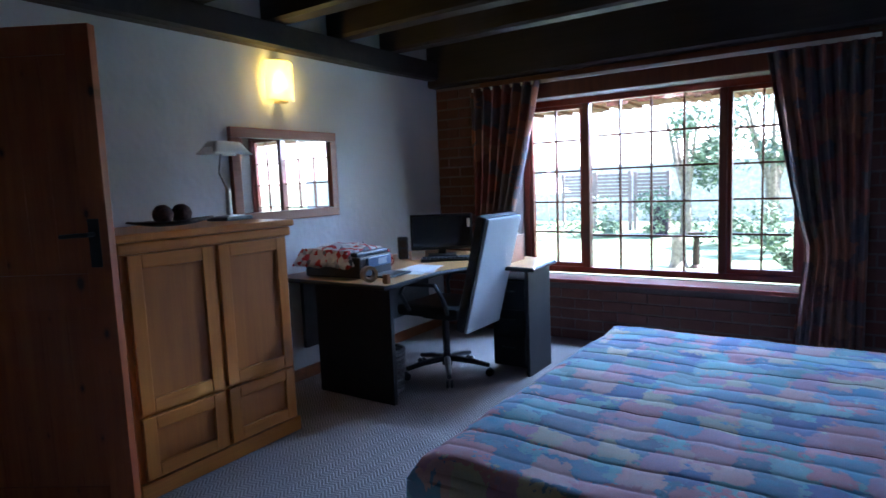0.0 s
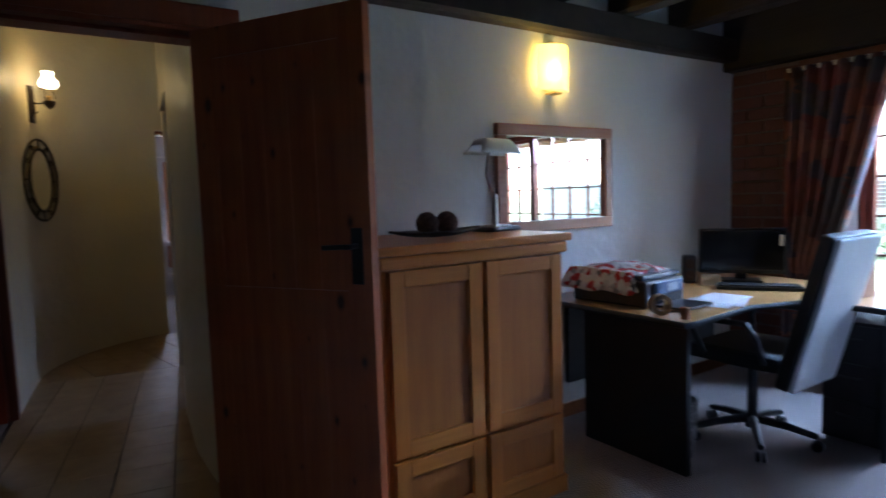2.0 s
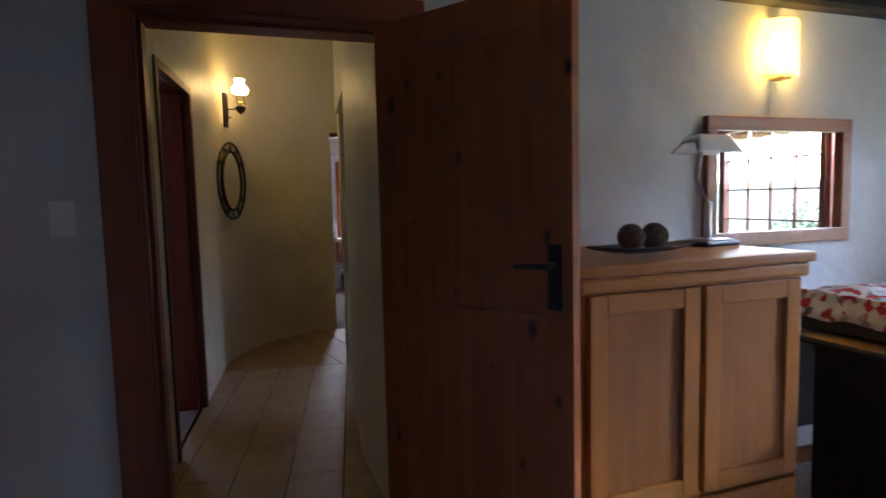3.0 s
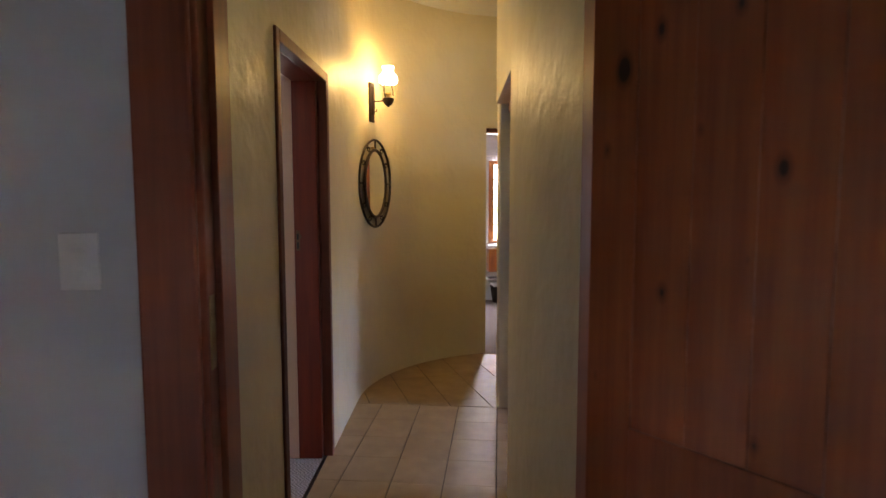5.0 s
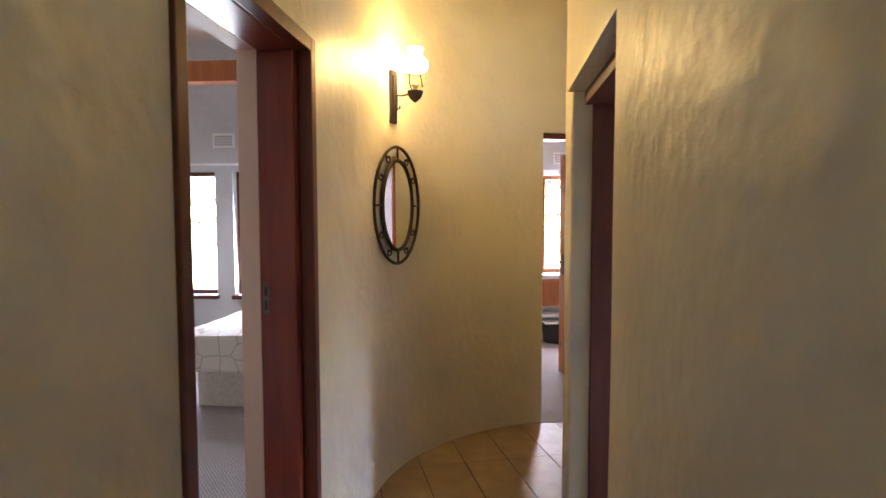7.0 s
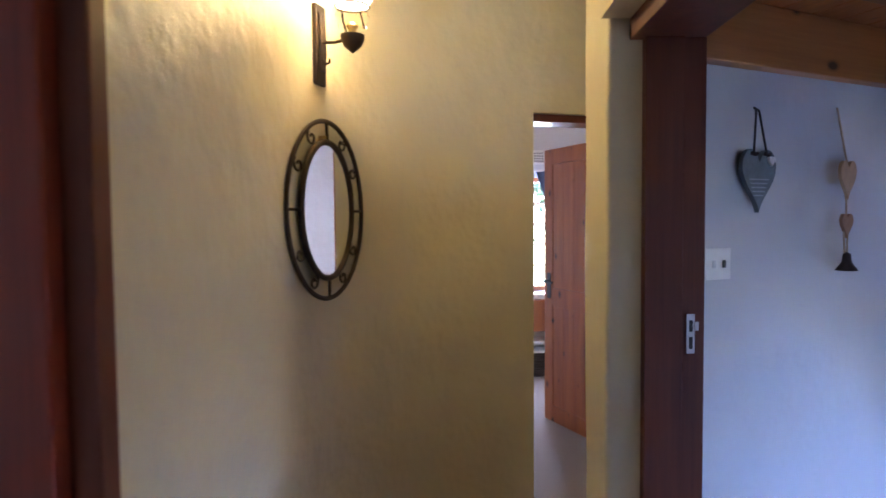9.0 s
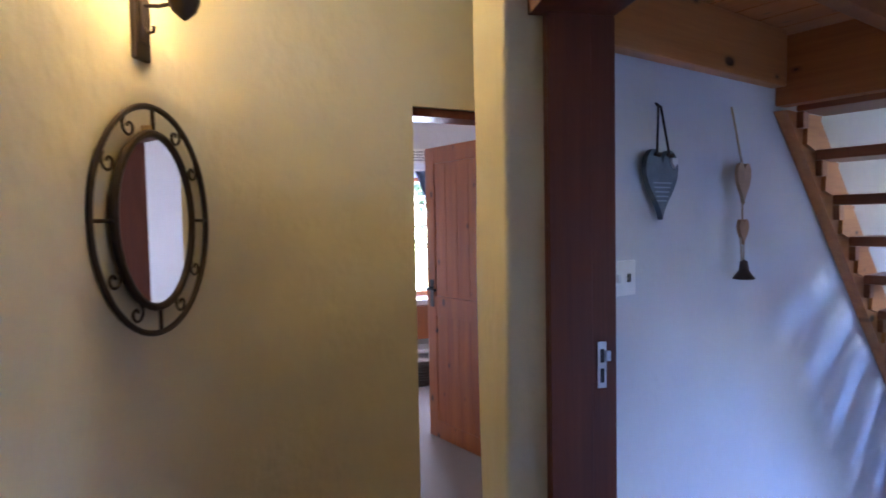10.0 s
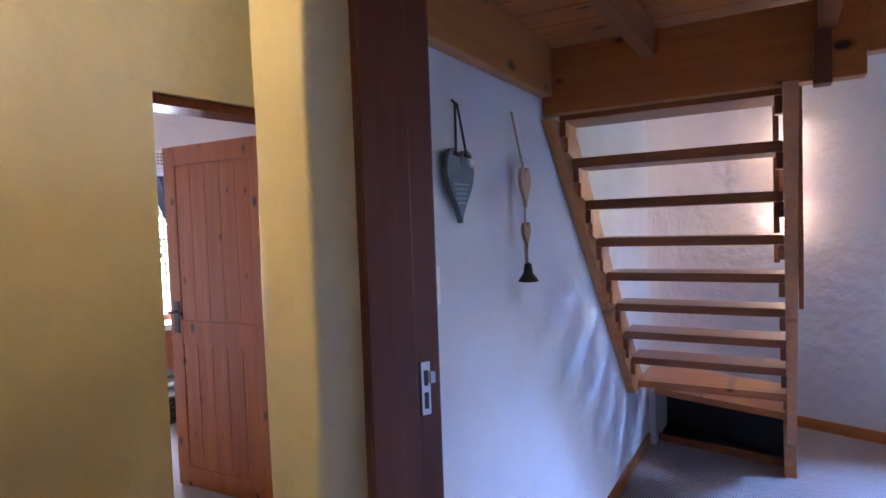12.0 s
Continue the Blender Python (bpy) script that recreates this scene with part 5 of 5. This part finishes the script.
part("stem", tube(bmesh.new(), [(0, 0, 0.02), (0, 0, 0.17)], [0.016, 0.013], 12), STEEL, dl)
part("arm", tube(bmesh.new(), [(0, 0, 0.16), (0.0, 0.05, 0.26), (0.0, 0.03, 0.36), (0, 0.0, 0.415)], 0.007, 8), STEEL, dl)
bm = bmesh.new()


def shade(u, v):
    q = 2 * v - 1
    drop = max(0.0, (abs(q) - 0.42) / 0.58) ** 1.15
    half = 0.115 + 0.03 * drop
    end = abs(2 * u - 1) ** 8
    return Vector((half * (2 * u - 1), 0.066 * q * (1 - 0.1 * end), 0.425 - 0.068 * drop - 0.03 * end * (1 - drop)))


cloth(part("shade", grid(bm, 16, 14, shade), WHITE_PLASTIC, dl, "white glass shade"), 0.005)
dish = thing("wooden_dish", "dark leaf-shaped wooden dish on the cabinet", "dish", pose(-2.62, 1.80, CT))
bm = bmesh.new()


def leaf(u, v):
    x = -0.22 + 0.44 * u
    w = 0.085 * math.sin(math.pi * u) ** 0.7 + 0.002
    y = w * (2 * v - 1)
    return Vector((y, x, 0.010 + 0.028 * (abs(2 * u - 1) ** 2.2) + 0.02 * (2 * v - 1) ** 2 * math.sin(math.pi * u)))


cloth(part("dish", grid(bm, 24, 8, leaf), BEAM_WOOD, dish), 0.008)
for y in (-0.045, 0.05):
    bl = thing("decorative_ball", "dark brown woven decorative ball in the dish", "decorative ball", pose(-2.62, 1.80 + y, CT + 0.062), "balls in the dish")
    bm = bmesh.new()
    bmesh.ops.create_icosphere(bm, subdivisions=4, radius=0.046)
    for v in bm.verts:
        v.co *= 1 + 0.05 * noise.noise(v.co * 60)
    for f in bm.faces:
        f.smooth = True
    part("ball", bm, plain("brown_woven", (0.075, 0.038, 0.026), 0.8, 0, 0.6, 60), bl)

# light switch beside the door, and the wardrobe edge on the same wall
sw = thing("light_switch", "white double light switch beside the bedroom door", "switch", pose(BW + 0.001, 0.0, 1.325))
part("plate", bar(0, 0.009, -0.036, 0.036, -0.055, 0.055, 0.003), WHITE_PLASTIC, sw)
for z in (-0.022, 0.022):
    part("rocker", bar(0.0092, 0.0125, -0.012, 0.012, z - 0.006, z + 0.006, 0.001), WHITE_PLASTIC, sw)
wd = thing("wardrobe", "reddish pine wardrobe beside the bedroom door", "wardrobe", pose(BW + 0.006, -0.95, 0))
part("body", bar(0.0, 0.25, 0.0, 0.70, 0, 2.05, 0.006), DOOR_PINE, wd)
part("door", bar(0.251, 0.272, 0.01, 0.346, 0.06, 2.0, 0.004), DOOR_PINE, wd)
part("door", bar(0.251, 0.272, 0.354, 0.69, 0.06, 2.0, 0.004), DOOR_PINE, wd)

# ---------------------------------------------------------------- second bedroom (through the passage door)
R2W, R2S, R2E, R2H = -5.70, -4.1, -0.3, 3.2              # in the passage's axes
R2N = HL - 0.24
structure("second_bedroom_floor", bar(R2W - 0.1, R2E, R2S, R2N + 0.2, -0.12, 0.0), CARPET, "grey herringbone carpet", "floor", HALL)
W2 = [(-3.02, -2.30), (-2.12, -1.86)]
holes = [(R2N + 0.02 - b_, R2N + 0.02 - a_, 0.70, 1.92) for a_, b_ in W2]
a, c = hall(R2W, R2N + 0.02), hall(R2W, R2S)
wall("wall_second_west", (a.x, a.y), (c.x, c.y), 0.22, R2H, WHITE_PLASTER, holes, -1, "white plastered wall with two narrow windows")
a, c = hall(R2W, R2S), hall(R2E, R2S)
wall("wall_second_south", (a.x, a.y), (c.x, c.y), 0.2, R2H, WHITE_PLASTER, (), -1, "white plastered wall")
a, c = hall(R2E, R2S), hall(R2E, R2N)
wall("wall_second_east", (a.x, a.y), (c.x, c.y), 0.1, R2H, WHITE_PLASTER, (), -1, "white plastered wall")
a, c = hall(-2.9, R2N), hall(R2W - 0.2, R2N)
wall("wall_second_north", (a.x, a.y), (c.x, c.y), 0.1, R2H, WHITE_PLASTER, (), -1, "white plastered wall")
structure("second_bedroom_ceiling", bar(R2W - 0.2, R2E, R2S - 0.1, R2N, R2H, R2H + 0.06), PINK_PLASTER, "pale ceiling", "ceiling", HALL)
structure("ceiling_beam_second", bar(R2W + 0.45, R2W + 0.60, R2S + 0.01, R2N - 0.01, 2.66, 2.84, 0.008), ORANGE_PINE, "orange pine ceiling beam", "beam", HALL)
for n_, (y0, y1) in enumerate(W2):
    w_ = thing("window", "narrow brown wooden window with small panes", "window", HALL @ pose(R2W - 0.12, 0, 0))
    w_.name = "window_%d" % (n_ + 3)
    tagged(w_, kind="structure")
    for q in ((y0, y1, 0.70, 0.74), (y0, y1, 1.88, 1.92), (y0, y0 + 0.035, 0.74, 1.88), (y1 - 0.035, y1, 0.74, 1.88)):
        part("window_frame", bar(-0.03, 0.03, q[0], q[1], q[2], q[3], 0.004), FRAME_WOOD, w_)
    for j in range(1, 5):
        part("glazing_bar", bar(-0.01, 0.01, y0 + 0.036, y1 - 0.036, 0.74 + j * 0.228 - 0.007, 0.74 + j * 0.228 + 0.007), FRAME_WOOD, w_)
    part("glazing_bar", bar(-0.008, 0.008, (y0 + y1) / 2 - 0.007, (y0 + y1) / 2 + 0.007, 0.74, 1.88), FRAME_WOOD, w_)
    part("window_sill", bar(0.031, 0.16, y0 - 0.02, y1 + 0.02, 0.66, 0.698, 0.004), FRAME_WOOD, w_)
RED_PRINT = patchwork("red_green_print_cotton", [(0.22, 0.05, 0.03), (0.05, 0.07, 0.05), (0.35, 0.08, 0.04), (0.08, 0.09, 0.07), (0.28, 0.06, 0.03), (0.30, 0.22, 0.06)], 8, 0.9, 0.02, 1.0, 0.25)
c1 = thing("curtain", "red and dark green printed curtain on a rail", "curtain", HALL @ pose(R2W + 0.09, -3.60, 0.10, 0, 0, 90), "second bedroom curtains")
cloth(part("drape", curtain_mesh(0.52, 0.50, 0.3, 1.87, 7, 2, 0.035), RED_PRINT, c1))
c2 = thing("curtain", "red and dark green printed curtain on a rail", "curtain", HALL @ pose(R2W + 0.09, -1.84, 0.10, 0, 0, 90), "second bedroom curtains")
cloth(part("drape", curtain_mesh(0.40, 0.38, 0.3, 1.87, 6, 3, 0.035), RED_PRINT, c2))
rl = thing("curtain_rail", "thin white curtain rail", "curtain rail", HALL)
part("rail", bar(R2W + 0.07, R2W + 0.09, -3.65, -1.4, 1.975, 1.995), WHITE_PLASTIC, rl)


def vent(m):
    v = thing("air_vent", "cream air brick with rows of black squares for holes", "air vent", m, "air vents")
    part("plate", bar(0, 0.012, -0.11, 0.11, -0.07, 0.07, 0.003), WHITE_PLASTIC, v)
    # plate is unpierced: raised black squares paint the shade of its holes
    bm = bmesh.new()
    for i in range(7):
        for j in range(4):
            box(bm, 0.0125, 0.014, -0.085 + i * 0.026, -0.085 + i * 0.026 + 0.014, -0.048 + j * 0.026, -0.048 + j * 0.026 + 0.014)
    part("holes", bm, BLACK, v)


vent(HALL @ pose(R2W + 0.001, -2.20, 2.22))
vent(HALL @ pose(R2W + 0.001, -3.76, 2.32))
b2 = thing("bed", "single bed with a cream embroidered cover and pleated valance", "bed", HALL)
part("base", bar(-5.6, -4.42, -1.86, -0.95, 0.0, 0.34, 0.02), plain("cream_valance", (0.62, 0.55, 0.45), 0.9), b2)
part("mattress", bar(-5.6, -4.40, -1.88, -0.93, 0.341, 0.56, 0.05), PAPER, b2)
cq = thing("bedspread", "cream bedspread printed with dark branches", "bedspread", HALL)


def branch_cloth():
    m, nt, b = material("cream_branch_print")
    vo = node(nt, "ShaderNodeTexVoronoi", Scale=7.0)
    vo.feature = "DISTANCE_TO_EDGE"
    nt.links.new(coords(nt), vo.inputs["Vector"])
    c = ramp(nt, vo.outputs["Distance"], [(0.015, (0.46, 0.37, 0.29)), (0.04, (0.66, 0.60, 0.52))])
    nt.links.new(c, b.inputs["Base Color"])
    b.inputs["Roughness"].default_value = 0.9
    return m


bm = bmesh.new()
q0, q1, w0, w1 = -5.6, -4.36, -1.92, -0.93


def throw(u, v):
    x, y = q0 + (q1 + 0.30 - q0) * u, w0 - 0.30 + (w1 - w0 + 0.32) * v
    dx, dy = max(0, x - q1), max(0, w0 - y)
    d = max(dx, dy)
    return Vector((min(x, q1 + 0.10 * dx), max(y, w0 - 0.10 * dy), 0.60 - d + 0.012 * noise.noise((x * 5, y * 5, 1)) - 0.03 * math.exp(-((x - q1) / 0.1) ** 2)))


cloth(part("cover", grid(bm, 50, 40, throw), branch_cloth(), cq), 0.008)
rk = thing("towel_rack", "black wooden floor-standing towel rack", "towel rack", HALL @ pose(-5.40, -3.02, 0, 0, 0, 0))
for y in (0.0, -0.75):
    for x in (-0.09, 0.09):
        part("post", tube(bmesh.new(), [(x, y, 0.05), (x, y, 0.30), (x * 0.9, y, 0.80)], 0.014, 8), BLACK, rk)
    part("crosspiece", tube(bmesh.new(), [(-0.10, y, 0.80), (0.0, y, 0.815), (0.10, y, 0.80)], 0.015, 8), BLACK, rk)
    part("foot", tube(bmesh.new(), [(-0.16, y, 0.012), (-0.10, y, 0.05), (0.10, y, 0.05), (0.16, y, 0.012)], 0.014, 8), BLACK, rk)
for x, z in ((-0.09, 0.76), (0.09, 0.76), (0.0, 0.66), (-0.09, 0.26), (0.09, 0.26), (0, 0.19)):
    part("rail", tube(bmesh.new(), [(x, -0.02, z), (x, -0.73, z)], 0.009, 8), BLACK, rk)

# ---------------------------------------------------------------- end bedroom (through the end doorway)
structure("end_bedroom_floor", bar(-10.25, -7.25, -0.2, 4.4, -0.10, 0.004), CARPET, "grey herringbone carpet", "floor")
wall("wall_end_west", (-10.1, 4.4), (-10.1, -0.3), 0.22, 2.7, WHITE_PLASTER, [(4.4 - 3.0, 4.4 - 2.03, 0.80, 1.95)], -1, "white plastered wall with a barred window")
wall("wall_end_north", (-7.0, 4.3), (-10.2, 4.3), 0.2, 2.7, WHITE_PLASTER, (), -1, "white plastered wall")
wall("wall_end_south", (-10.2, 1.0), (-7.5, 1.0), 0.2, 2.7, WHITE_PLASTER, (), -1, "white plastered wall")
structure("end_bedroom_ceiling", bar(-10.3, -7.55, 0.8, 4.5, 2.7, 2.78), PINK_PLASTER, "pale ceiling", "ceiling")
wall("wall_end_east", (p2.x - 0.21, p2.y), (p2.x - 0.21 - 0.3, p2.y + 2.4), 0.1, 2.7, WHITE_PLASTER, (), -1, "white plastered wall")
w5 = thing("window", "orange wooden window with small panes and bars", "window", pose(-10.18, 0, 0))
w5.name = "window_5"
tagged(w5, kind="structure")
for q in ((2.03, 3.0, 0.80, 0.85), (2.03, 3.0, 1.90, 1.95), (2.03, 2.115, 0.85, 1.90), (2.95, 3.0, 0.85, 1.90)):
    part("window_frame", bar(-0.03, 0.03, q[0], q[1], q[2], q[3], 0.004), ORANGE_PINE, w5)
for j in range(1, 5):
    part("glazing_bar", bar(-0.01, 0.01, 2.116, 2.949, 0.85 + j * 0.21 - 0.007, 0.85 + j * 0.21 + 0.007), FRAME_WOOD, w5)
for j in range(1, 6):
    part("glazing_bar", bar(-0.009, 0.009, 2.115 + j * 0.139 - 0.007, 2.115 + j * 0.139 + 0.007, 0.85, 1.90), FRAME_WOOD, w5)
part("window_sill", bar(0.031, 0.25, 2.0, 3.03, 0.74, 0.79, 0.006), WHITE_PLASTIC, w5)
cb = thing("curtain", "slate-blue curtain gathered at the window", "curtain", pose(-10.03, 2.86, 0.72, 0, 0, -90))
cloth(part("drape", curtain_mesh(0.62, 0.16, 0.15, 1.28, 7, 5, 0.03), plain("slate_blue_cotton", (0.16, 0.21, 0.34), 0.9, 0, 0.15, 60), cb))
rl = thing("curtain_rail", "white curtain rail over the window", "curtain rail")
part("rail", bar(-10.05, -10.03, 1.9, 3.1, 2.0, 2.02), WHITE_PLASTIC, rl)
vent(pose(-10.099, 2.30, 2.15))
bs = thing("wicker_basket", "dark wicker basket with white cloth on the floor", "basket", pose(-9.92, 2.20, 0.005))
bm = bmesh.new()
for k in range(9):
    tube(bm, [((0.13 + 0.004 * k) * math.cos(a_), (0.13 + 0.004 * k) * math.sin(a_), 0.014 + k * 0.026) for a_ in (2 * math.pi * i / 22 for i in range(22))], 0.013, 6, True)
part("weave", bm, plain("dark_wicker", (0.03, 0.02, 0.015), 0.7, 0, 0.5, 60), bs)
bm = grid(bmesh.new(), 10, 10, lambda u, v: Vector((0.15 * (2 * u - 1), 0.15 * (2 * v - 1), 0.235 + 0.02 * noise.noise((u * 5, v * 5, 0)))))
cloth(part("cloth", bm, PAPER, bs, "folded white cloth"), 0.01)
bx = thing("window_bench", "brown boarded bench below the window", "bench", pose(-10.09, 2.0, 0.005))
part("front", bar(0.0, 0.20, 0.0, 1.05, 0.42, 0.73, 0.006), ORANGE_PINE, bx)
part("shelf", bar(0.0, 0.24, 0.0, 1.05, 0.30, 0.33, 0.006), PAPER, bx)

# ---------------------------------------------------------------- garden and outside
GRASS = plain("sunlit_lawn", (0.19, 0.24, 0.12), 0.95, 0, 0.5, 3)
LEAVES = plain("garden_leaves", (0.15, 0.20, 0.12), 0.6, 0, 0.6, 6)
BARK = plain("pale_bark", (0.28, 0.22, 0.17), 0.9, 0, 0.4, 12)
structure("ground", bar(-300, 300, -300, 300, -0.5, -0.25), GRASS, "sunlit lawn around the house", "ground")


def eave_mesh():
    """The ragged lower edge of the thatch above the window."""
    bm = bmesh.new()
    rnd = random.Random(3)
    x = -4.0
    while x < 2.6:
        w = rnd.uniform(0.03, 0.07)
        box(bm, x, x + w, 5.35, 5.8, 1.905 + rnd.uniform(0, 0.035), 2.25)
        x += w
    box(bm, -4.0, 2.6, 4.965, 5.35, 2.10, 2.25)
    return bm


thatch = structure("eave", eave_mesh(), plain("brown_thatch", (0.22, 0.10, 0.06), 0.95, 0, 0.4, 40), "brown thatch eave above the window", "roof")
structure("roof", bar(-11.0, 2.4, -5.0, 6.2, 4.6, 4.8), plain("thatch_roof", (0.22, 0.15, 0.09), 0.95), "thatched roof over the house", "roof")
fence_mat = plain("pale_boundary_wall", (0.52, 0.48, 0.44), 0.9, 0, 0.3, 8)
bw = structure("boundary_wall", bar(-22, 16, 21, 21.3, -0.25, 1.7), fence_mat, "pale plastered boundary wall across the garden", "wall")


def slat_screen(x0, x1, y, z1):
    """A garden screen of horizontal boards between two posts."""
    t = thing("garden_screen", "brown slatted timber garden screen on two posts", "screen", pose(x0, y, -0.25), "garden screens")
    w = x1 - x0
    for x in (0.0, w):
        part("post", bar(x - 0.045, x + 0.045, -0.045, 0.045, 0, z1 + 0.28, 0.008), SCREEN_WOOD, t)
    z = 0.95
    while z < z1 + 0.2:
        part("slat", bar(0.046, w - 0.046, -0.012, 0.012, z, z + 0.075, 0.003), SCREEN_WOOD, t)
        z += 0.1
    return t


SCREEN_WOOD = plain("weathered_brown_timber", (0.26, 0.19, 0.17), 0.85, 0, 0.3, 14)
slat_screen(-6.1, -5.1, 17.3, 1.42)
slat_screen(-4.95, -4.05, 17.3, 1.38)
slat_screen(-7.4, -6.4, 18.0, 1.40)
gu = thing("parasol", "white cloth garden parasol on a pole", "parasol", pose(-8.35, 19.0, -0.25))
part("pole", tube(bmesh.new(), [(0, 0, 0), (0, 0, 1.86)], 0.022, 8), STEEL, gu)
part("canopy", lathe(bmesh.new(), [(0.001, 1.88), (0.28, 1.66), (0.56, 1.38), (0.80, 1.08), (0.79, 1.07), (0.27, 1.63), (0.001, 1.85)], 8), PAPER, gu)


def leafy(name, label, cat, at, h, spread, seed, n=900, trunk=True, size=0.085):
    t = thing(name, label, cat, pose(*at))
    rnd = random.Random(seed)
    if trunk:
        bm = bmesh.new()
        for k in range(5):
            a = rnd.uniform(0, 6.28)
            r = spread * rnd.uniform(0.3, 0.7)
            tube(bm, [(0.06 * math.cos(a), 0.06 * math.sin(a), -0.02), (0.12 * r * math.cos(a), 0.12 * r * math.sin(a), h * 0.35), (r * math.cos(a) * 0.6, r * math.sin(a) * 0.6, h * 0.62), (r * math.cos(a), r * math.sin(a), h * 0.9)], [0.11, 0.08, 0.05, 0.02], 8)
        part("trunk", bm, BARK, t)
    blobs = [(rnd.uniform(-1, 1) * spread * 0.7, rnd.uniform(-1, 1) * spread * 0.7, h * rnd.uniform(0.45 if trunk else 0.15, 0.95), rnd.uniform(0.25, 0.5) * spread) for _ in range(9)]
    vs, fs = [], []
    for _ in range(n):
        bx_, by_, bz_, br_ = rnd.choice(blobs)
        d = Vector((rnd.gauss(0, 1), rnd.gauss(0, 1), rnd.gauss(0, 0.8))).normalized() * br_ * rnd.uniform(0.4, 1.0)
        c = Vector((bx_, by_, max(bz_, 0.1))) + d
        q = Euler((rnd.uniform(-1, 1), rnd.uniform(-1, 1), rnd.uniform(0, 6.28))).to_matrix()
        s = size * rnd.uniform(0.6, 1.3)
        k = len(vs)
        vs += [c + q @ Vector(p) for p in ((-s, 0, 0), (0, -s * 0.4, s * 0.1), (s, 0, 0), (0, s * 0.4, s * 0.1))]
        fs.append((k, k + 1, k + 2, k + 3))
    me = bpy.data.meshes.new("crown")
    me.from_pydata([tuple(v) for v in vs], [], fs)
    me.materials.append(LEAVES)
    ob = new("crown", me)
    ob.parent = t
    return t


for i, (x, y, h, s) in enumerate(((-3.3, 16.0, 3.2, 1.0), (-1.5, 17.0, 3.8, 1.6), (0.4, 18.0, 4.6, 2.2), (3.0, 17.0, 4.5, 2.2), (-16, 19, 4.5, 2.4), (-0.3, 13.0, 3.4, 1.2))):
    leafy("tree", "leafy garden tree with several pale trunks", "tree", (x, y, -0.25), h, s, i, 1700)
for i, (x, y, h, s) in enumerate(((-0.6, 10.5, 0.7, 0.6), (1.0, 9.5, 0.9, 0.8), (2.4, 10.0, 1.0, 0.9), (0.2, 12.0, 0.8, 0.8), (-3.5, 16, 1.0, 1.1), (-5.5, 15, 0.9, 1.0), (-1.8, 14.5, 0.8, 0.9), (3.6, 11.0, 1.3, 1.0), (-8.5, 14.5, 1.2, 1.2))):
    leafy("shrub", "low green garden shrub on the lawn", "shrub", (x, y, -0.25), h, s, 40 + i, 1300, False, 0.06)
for i, (x, y) in enumerate(((-13.5, -1.5), (-14, 1.5), (-13, 4), (-14.5, -4.5), (-12.5, 7.5))):
    leafy("tree", "leafy garden tree with several pale trunks", "tree", (x, y, -0.25), 4.0, 2.0, 70 + i, 2200)
gp = thing("garden_pot", "large dark clay garden pot on the lawn", "pot", pose(-4.0, 16.1, -0.25))
part("pot", lathe(bmesh.new(), [(0.001, 0), (0.21, 0), (0.23, 0.35), (0.24, 0.66), (0.26, 0.67), (0.26, 0.73), (0.22, 0.73), (0.20, 0.66), (0.001, 0.64)], 24), plain("dark_clay", (0.07, 0.045, 0.06), 0.7), gp)
ts = thing("tree_stump", "grey-brown cut tree stump on the lawn", "stump", pose(-2.30, 10.6, -0.25))
part("stump", lathe(bmesh.new(), [(0.17, 0), (0.13, 0.10), (0.115, 0.45), (0.11, 0.52), (0.001, 0.53)], 16), BARK, ts)
bbt = thing("bird_bath", "dark stone bird bath on a post", "bird bath", pose(-2.02, 10.6, -0.25))
part("post", lathe(bmesh.new(), [(0.12, 0), (0.06, 0.06), (0.05, 0.50)], 16), IRON, bbt)
part("bowl", lathe(bmesh.new(), [(0.05, 0.50), (0.13, 0.55), (0.15, 0.59), (0.12, 0.58), (0.001, 0.54)], 20), IRON, bbt)

# ---------------------------------------------------------------- face bricks of the bedroom's window wall
brick_cache = {}


def brick_mesh(w):
    key = round(w, 3)
    if key not in brick_cache:
        bm = bar(0, w, -0.011, -0.001, 0, 0.071, 0.003)
        me = bpy.data.meshes.new("brick")
        bm.to_mesh(me)
        bm.free()
        me.materials.append(BRICK)
        brick_cache[key] = me
    return brick_cache[key]


rest = bmesh.new()
count = 0
rnd = random.Random(5)
for row in range(25):
    z = 0.004 + row * 0.085
    x = 0.01 - (0.115 if row % 2 else 0.0)
    while x < 3.55:
        x0, x1 = max(x, 0.006), min(x + 0.222, 3.55)
        spans = [(x0, x1)]
        if z + 0.071 > WZ0 - 0.07 and z < WZ1 + 0.01:
            a_, c_ = WX0 - BW - 0.055, WX1 - BW + 0.055
            spans = [(p, q) for p, q in ((x0, min(x1, a_)), (max(x0, c_), x1)) if q - p > 0.02]
        for p, q in spans:
            if count < 300:
                ob = new("brick", brick_mesh(q - p))
                ob.parent = north
                ob.location = (p, -rnd.uniform(0, 0.003), z)
                count += 1
            else:
                box(rest, p, q, -0.011, -0.001, z, z + 0.071)
        x += 0.232
ob = mesh_object("brick_courses", rest, BRICK)
ob.parent = north
tagged(ob, kind="stuff")
